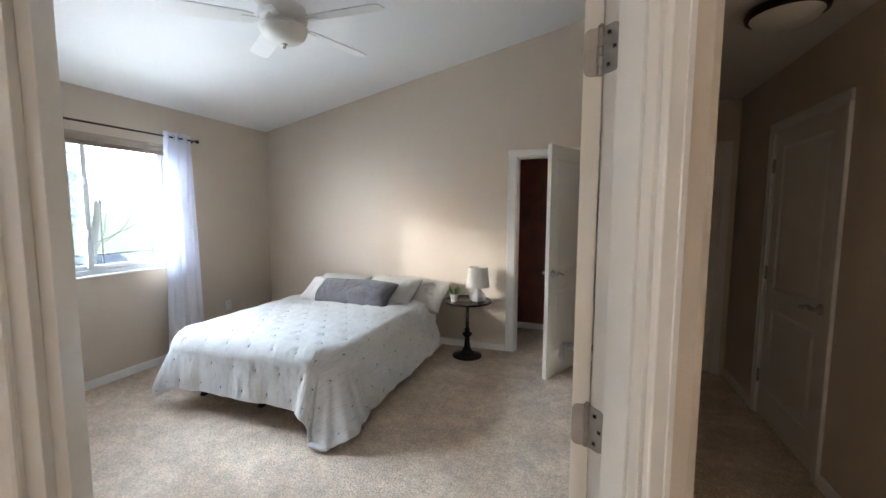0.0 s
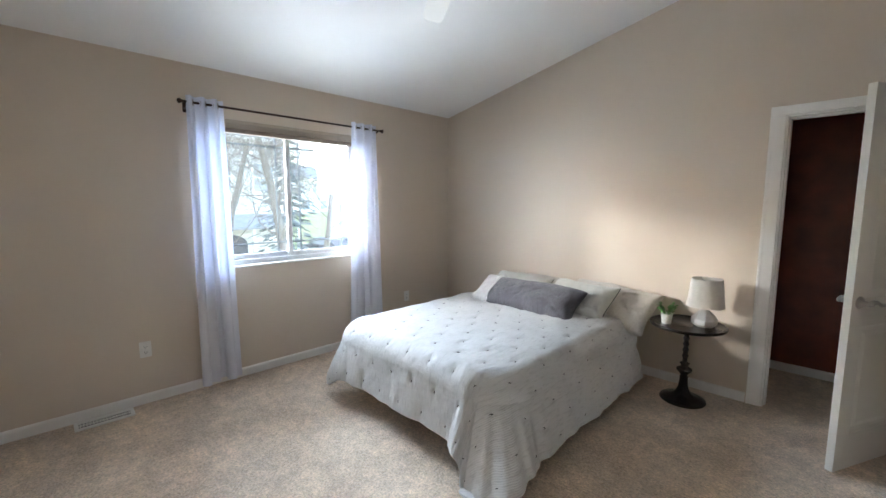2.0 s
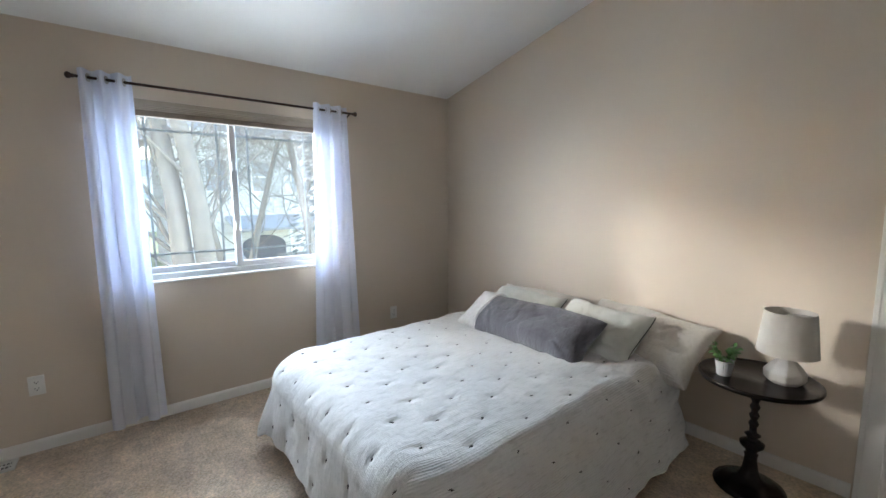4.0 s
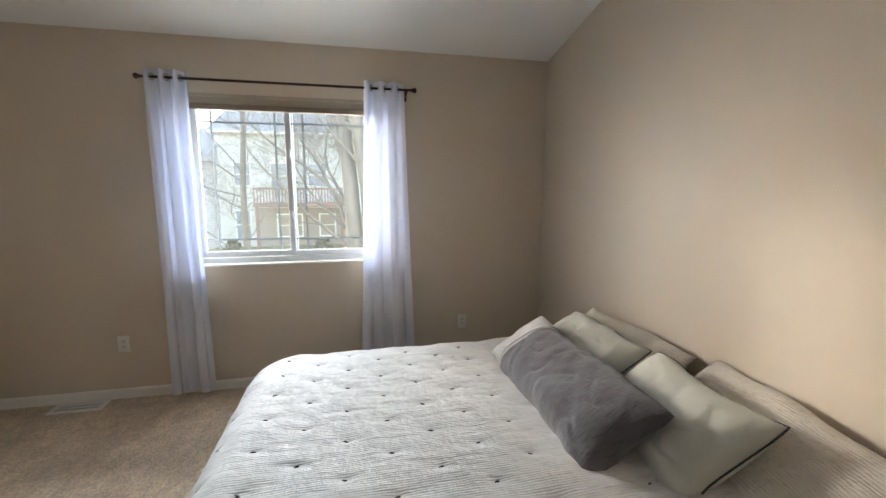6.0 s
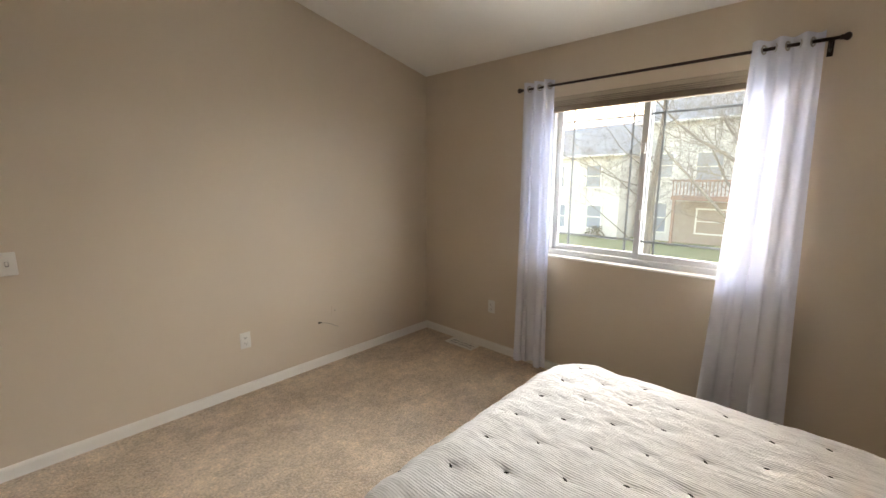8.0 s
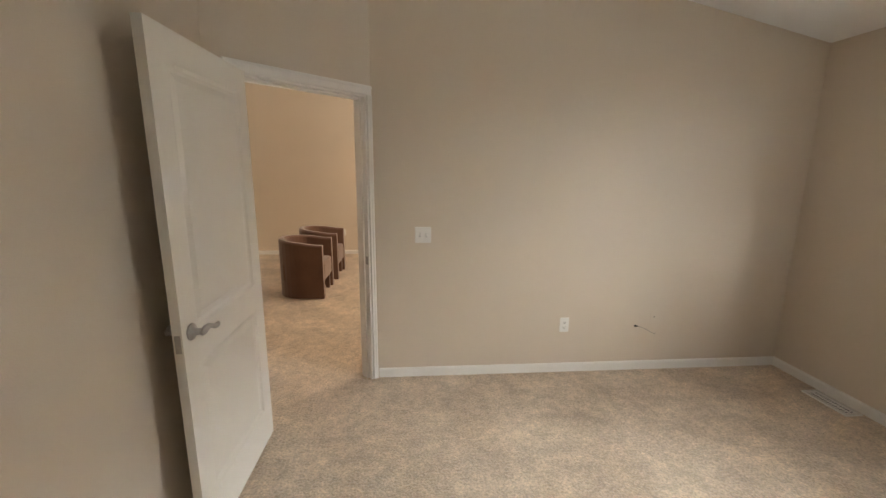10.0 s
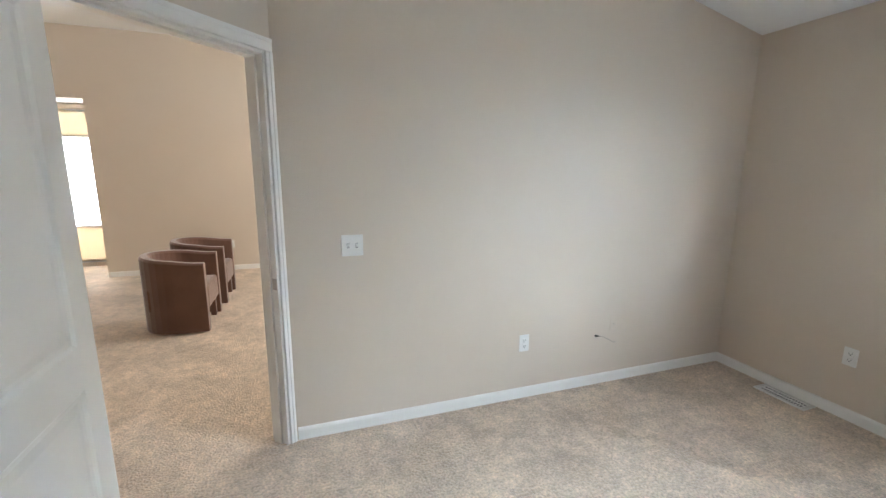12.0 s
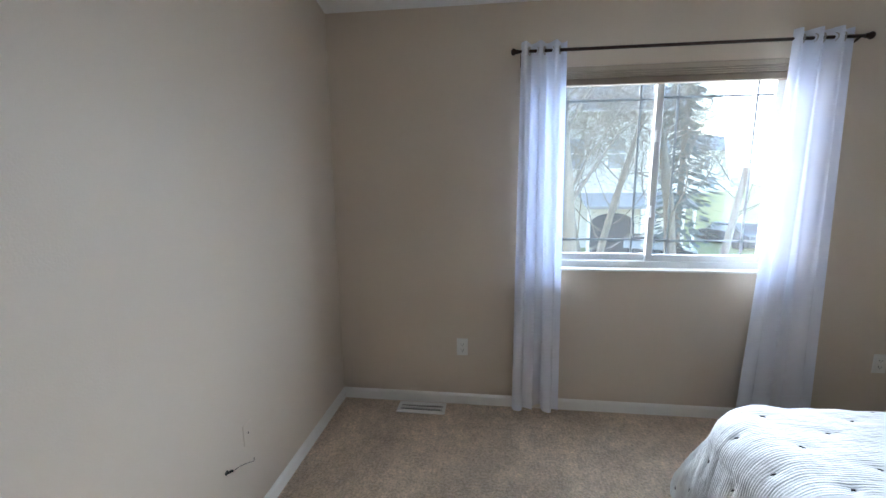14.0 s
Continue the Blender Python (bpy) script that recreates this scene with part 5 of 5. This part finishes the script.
def house(m, W, D, H, label, windows, roof_rise, base=None):
    """A house with its front on x = 0 facing +x, y from 0 to W, depth D behind, eaves at H; windows are (y, z, w, h)."""
    h = thing("house", m, label, "house", "houses across the lawn")
    part("wall", boxed(-D, 0, 0, W, 0, H), SIDING, h)
    if base:
        part("lower_wall", boxed(-0.05, 0.06, base[0], base[1], 0, base[2]), TAN, h, "tan masonry lower storey")
    bm = bmesh.new()
    o = 0.45
    v = [bm.verts.new(p) for p in ((o, -o, H - 0.05), (o, W + o, H - 0.05), (-D - o, W + o, H - 0.05), (-D - o, -o, H - 0.05), (-D / 2, -o, H + roof_rise), (-D / 2, W + o, H + roof_rise))]
    for q in ((0, 1, 5, 4), (2, 3, 4, 5), (3, 0, 4), (1, 2, 5), (3, 2, 1, 0)):
        bm.faces.new([v[k] for k in q])
    bmesh.ops.recalc_face_normals(bm, faces=bm.faces)
    roof = part("roof", bm, ROOF, h, "grey shingle roof")
    part("gutter", boxed(o - 0.02, o + 0.10, -o, W + o, H - 0.16, H - 0.03, 0.02), TRIM, roof)
    for y, z, w, hh in windows:
        bm = bmesh.new()
        for a, b, c, d in ((y - w / 2 - 0.1, y - w / 2, z - hh / 2 - 0.1, z + hh / 2 + 0.1), (y + w / 2, y + w / 2 + 0.1, z - hh / 2 - 0.1, z + hh / 2 + 0.1), (y - w / 2, y + w / 2, z - hh / 2 - 0.1, z - hh / 2), (y - w / 2, y + w / 2, z + hh / 2, z + hh / 2 + 0.1), (y - w / 2, y + w / 2, z - 0.03, z + 0.03)):
            box(bm, 0.0, 0.10, a, b, c, d)
        win = part("window", bm, TRIM, h, "white framed house window")
        part("pane", boxed(0.002, 0.03, y - w / 2, y + w / 2, z - hh / 2, z + hh / 2), DARK_PANE, win)
    return h


house(pose(-31.0, -16.5, GZ, 0, 0, -8), 9.6, 9.0, 5.9, "cream two-storey house with lap siding and grey roof", [(2.0, 4.4, 1.1, 1.5), (4.6, 4.4, 1.1, 1.5), (7.6, 4.4, 1.1, 1.5), (2.0, 1.5, 1.1, 1.5), (4.9, 1.4, 1.0, 1.7), (7.8, 1.5, 1.1, 1.6)], 2.6)
hb = house(pose(-31.5, -6.4, GZ), 9.2, 10.0, 8.0, "cream house with a red-brown balcony and tan lower storey", [(1.6, 5.1, 1.0, 1.5), (4.2, 5.0, 1.4, 1.7), (6.6, 5.1, 1.2, 1.5), (1.5, 1.6, 0.9, 1.9), (4.6, 1.5, 1.6, 1.5), (7.2, 1.5, 1.0, 1.5)], 2.4, (2.4, 9.2, 2.75))
deck = part("balcony", boxed(0.0, 1.9, 2.6, 8.4, 2.9, 3.15), DECK, hb, "red-brown timber balcony")
part("rail", boxed(1.80, 1.9, 2.6, 8.4, 4.05, 4.17), DECK, deck)
for k in range(30):
    y = 2.65 + k * 5.7 / 29
    part("baluster", boxed(1.82, 1.88, y, y + 0.06, 3.15, 4.05), DECK, deck)
for y in (2.7, 8.2):
    part("post", boxed(1.72, 1.88, y, y + 0.16, 0, 2.9), DECK, deck)
hc = house(pose(-26.0, 4.6, GZ, 0, 0, 6), 8.2, 9.0, 8.0, "cream house with a porch roof and dark garage", [(1.5, 5.6, 1.1, 1.7), (3.9, 5.6, 1.0, 1.7), (6.4, 5.6, 1.3, 1.7), (0.9, 1.4, 1.0, 1.5)], 2.4)
bm = bmesh.new()
v = [bm.verts.new(p) for p in ((0.0, 1.8, 3.35), (0.0, 7.9, 3.35), (1.7, 7.9, 2.65), (1.7, 1.8, 2.65), (0.0, 1.8, 3.15), (0.0, 7.9, 3.15), (1.7, 7.9, 2.5), (1.7, 1.8, 2.5))]
for q in ((0, 3, 2, 1), (4, 5, 6, 7), (3, 7, 6, 2), (0, 4, 7, 3), (1, 2, 6, 5)):
    bm.faces.new([v[k] for k in q])
part("porch_roof", bm, ROOF, hc, "grey shingle porch roof")
bm = bmesh.new()
arch = [(2.6, 0.0), (2.6, 1.5)] + [(3.9 - 1.3 * math.cos(math.pi * k / 12), 1.5 + 0.65 * math.sin(math.pi * k / 12)) for k in range(1, 12)] + [(5.2, 1.5), (5.2, 0.0)]
front, back = [bm.verts.new((0.05, y, z)) for y, z in arch], [bm.verts.new((-0.02, y, z)) for y, z in arch]
bm.faces.new(list(reversed(front)))
for k in range(len(arch) - 1):
    bm.faces.new((front[k], front[k + 1], back[k + 1], back[k]))
# near-black sheet on the wall stands in for the shaded inside of the garage
part("garage_dark_sheet", bm, GARAGE, hc, "dark arched garage opening")
for y in (1.9, 4.8, 7.7):
    part("post", boxed(1.5, 1.66, y, y + 0.14, 0, 2.55), TRIM, hc)
house(pose(-58.0, 27.0, GZ + 2.2, 0, 0, 30), 12, 9, 5.6, "far cream house on the green slope", [(2.5, 4.2, 1.2, 1.4), (6.0, 4.2, 1.2, 1.4), (9.5, 4.2, 1.2, 1.4), (3.5, 1.5, 2.0, 1.4), (8.5, 1.5, 2.0, 1.4)], 2.6)
house(pose(-74.0, -4.0, GZ, 0, 0, 0), 40, 10, 8.0, "far row of cream houses behind the lawn", [(4 + 5 * k, 5.6, 1.2, 1.5) for k in range(7)], 3.0)


def car(m, label, paint):
    c = thing("car", m, label, "car")
    bm = bmesh.new()
    prof = [(-2.2, 0.35), (-2.25, 0.75), (-2.0, 0.95), (-1.3, 1.02), (-0.7, 1.52), (0.9, 1.55), (1.7, 1.08), (2.15, 0.98), (2.25, 0.6), (2.2, 0.35)]
    rows = []
    for y, s in ((-0.88, 0.97), (-0.80, 1.0), (0.80, 1.0), (0.88, 0.97)):
        rows.append([bm.verts.new((x * s, y, 0.3 + (z - 0.3) * s)) for x, z in prof])
    grid_faces(bm, rows, closed=True)
    bm.faces.new(list(reversed(rows[0])))
    bm.faces.new(rows[-1])
    bmesh.ops.recalc_face_normals(bm, faces=bm.faces)
    body = part("body", bm, paint, c)
    for s in (-1, 1):
        bw = boxed(-0.75, 0.95, s * 0.885 - 0.008, s * 0.885 + 0.008, 1.06, 1.42, 0.006, 1)
        part("side_window", bw, DARK_PANE, body)
    for x in (-1.4, 1.4):
        for s in (-1, 1):
            bw = lathe(bmesh.new(), [(0.2, -0.11), (0.33, -0.11), (0.33, 0.11), (0.2, 0.11)], 20)
            bmesh.ops.transform(bw, matrix=pose(x, s * 0.80, 0.33, 90), verts=bw.verts)
            part("wheel", bw, TYRE, c)
    return c


car(pose(-20.5, 8.2, GZ + 0.03, 0, 0, 70), "dark blue parked car on the driveway", CAR_PAINT)
car(pose(-27.0, 15.6, GZ + 0.025, 0, 0, 10), "dark parked car on the road", CAR_PAINT)


def bare_tree(x, y, height, radius, seed, label, stems=1, spread=0.5, fork=0.22, gap=0.35):
    t = thing("bare_tree", pose(x, y, GZ), label, "tree", "bare trees outside")
    rnd = random.Random(seed)
    trunk, twigs = bmesh.new(), bmesh.new()

    def grow(p, d, length, r, level):
        pts, rs = [p], [r]
        n = (6, 7, 6, 4, 3)[level]
        for k in range(n):
            d = (d + Vector((rnd.uniform(-1, 1), rnd.uniform(-1, 1), rnd.uniform(-0.3, 0.9))) * (0.08 if level == 0 else 0.26)).normalized()
            p = p + d * length / n
            pts.append(p)
            rs.append(r * (1 - (0.5 if level == 0 else 0.72) * (k + 1) / n))
        tube(trunk if level == 0 else twigs, pts, rs, (10, 6, 5, 4, 3)[level], cap=False)
        if level >= 4:
            return
        count = (14, 9, 7, 4)[level]
        for k in range(count):
            f = rnd.uniform(0.28, 1.0) if level else 0.25 + 0.75 * (k + rnd.random()) / count
            i = min(n - 1, int(f * n))
            q = pts[i].lerp(pts[i + 1], f * n - i)
            a = rnd.uniform(0, 6.28)
            side = d.orthogonal().normalized()
            side = (Matrix.Rotation(a, 3, d) @ side)
            nd = (d * rnd.uniform(0.45, 0.9) + side * rnd.uniform(0.6, 1.0) * (0.6 + spread)).normalized()
            nd = Vector((nd.x, nd.y, max(nd.z, 0.12))).normalized()
            if x > -12 and nd.x > 0:
                nd = Vector((-0.5 * nd.x, nd.y, nd.z)).normalized()
            grow(q, nd, length * rnd.uniform(0.42, 0.62), max(0.004, rs[i] * rnd.uniform(0.14, 0.27) * (1 if level == 0 else 1.35)), level + 1)

    for s in range(stems):
        lean = Vector((rnd.uniform(-0.08, 0.08), (s - (stems - 1) / 2) * fork, 1)).normalized()
        grow(Vector((rnd.uniform(-0.1, 0.1), (s - (stems - 1) / 2) * gap, -0.05)), lean, height * rnd.uniform(0.85, 1.0), radius, 0)
    part("trunk", trunk, BARK, t, smooth=True)
    part("branches", twigs, BARK, t, "bare twiggy crown")
    return t


bare_tree(-11.5, 3.2, 9.5, 0.27, 4, "large bare two-stemmed tree on the lawn", 2, 0.5, 0.07, 0.42)
bare_tree(-14.0, -0.6, 7.5, 0.13, 7, "slim bare young tree on the lawn", 1, 1.0)
bare_tree(-16.0, 4.85, 7.5, 0.15, 12, "slim bare forked tree by the driveway", 2, 0.8, 0.35, 0.1)
bare_tree(-16.0, 7.55, 7.5, 0.22, 19, "spreading bare tree before the spruce", 1, 0.9)
bare_tree(-18.5, 10.6, 8.0, 0.16, 15, "bare tree beyond the driveway", 1, 0.7)

sp = thing("spruce_tree", pose(-19.5, 9.2, GZ), "tall dark blue-green spruce by the driveway", "tree")
part("trunk", tube(bmesh.new(), [(0, 0, 0), (0.02, 0, 5), (0, 0, 11.5)], [0.17, 0.11, 0.02], 10), BARK, sp, smooth=True)
bm = bmesh.new()
rnd = random.Random(21)
for k in range(1500):
    f = rnd.random() ** 0.8
    z = 1.6 + 9.8 * f
    r = (1.55 * (1 - f) + 0.12) * rnd.uniform(0.25, 1.0)
    a = rnd.uniform(0, 6.28)
    c = Vector((r * math.cos(a), r * math.sin(a), z - 0.28 * r))
    out = Vector((math.cos(a), math.sin(a), -0.35))
    side = Vector((-math.sin(a), math.cos(a), rnd.uniform(-0.3, 0.3)))
    L, w = rnd.uniform(0.22, 0.42), rnd.uniform(0.06, 0.13)
    q = [c - out * L * 0.4 + side * w * 0.4, c - out * L * 0.4 - side * w * 0.4, c + out * L * 0.4 - side * w, c + out * L, c + out * L * 0.4 + side * w]
    bm.faces.new([bm.verts.new(p) for p in q])
part("crown", bm, SPRUCE, sp, "drooping needle boughs")


def shrub(x, y, r, seed):
    s = thing("shrub", pose(x, y, GZ), "low brown-green shrub by the house", "shrub", "shrubs by the houses")
    rnd = random.Random(seed)
    bm = bmesh.new()
    for k in range(260):
        a, h = rnd.uniform(0, 6.28), rnd.random()
        rr = r * math.sqrt(rnd.random()) * (1.1 - 0.6 * h)
        c = Vector((rr * math.cos(a), rr * math.sin(a), h * r * 1.1))
        d = Vector((rnd.uniform(-1, 1), rnd.uniform(-1, 1), rnd.uniform(0, 1))).normalized()
        e = d.orthogonal().normalized()
        L = rnd.uniform(0.08, 0.2)
        bm.faces.new([bm.verts.new(p) for p in (c - e * L * 0.5, c + d * L * 0.6 - e * L * 0.1, c + d * L, c + e * L * 0.5)])
    part("foliage", bm, SHRUB, s)


for k, (x, y, r) in enumerate(((-29.5, -8.5, 0.8), (-29.6, -5.2, 0.6), (-29.2, 0.6, 0.7), (-24.8, 10.8, 0.7))):
    shrub(x, y, r, 30 + k)
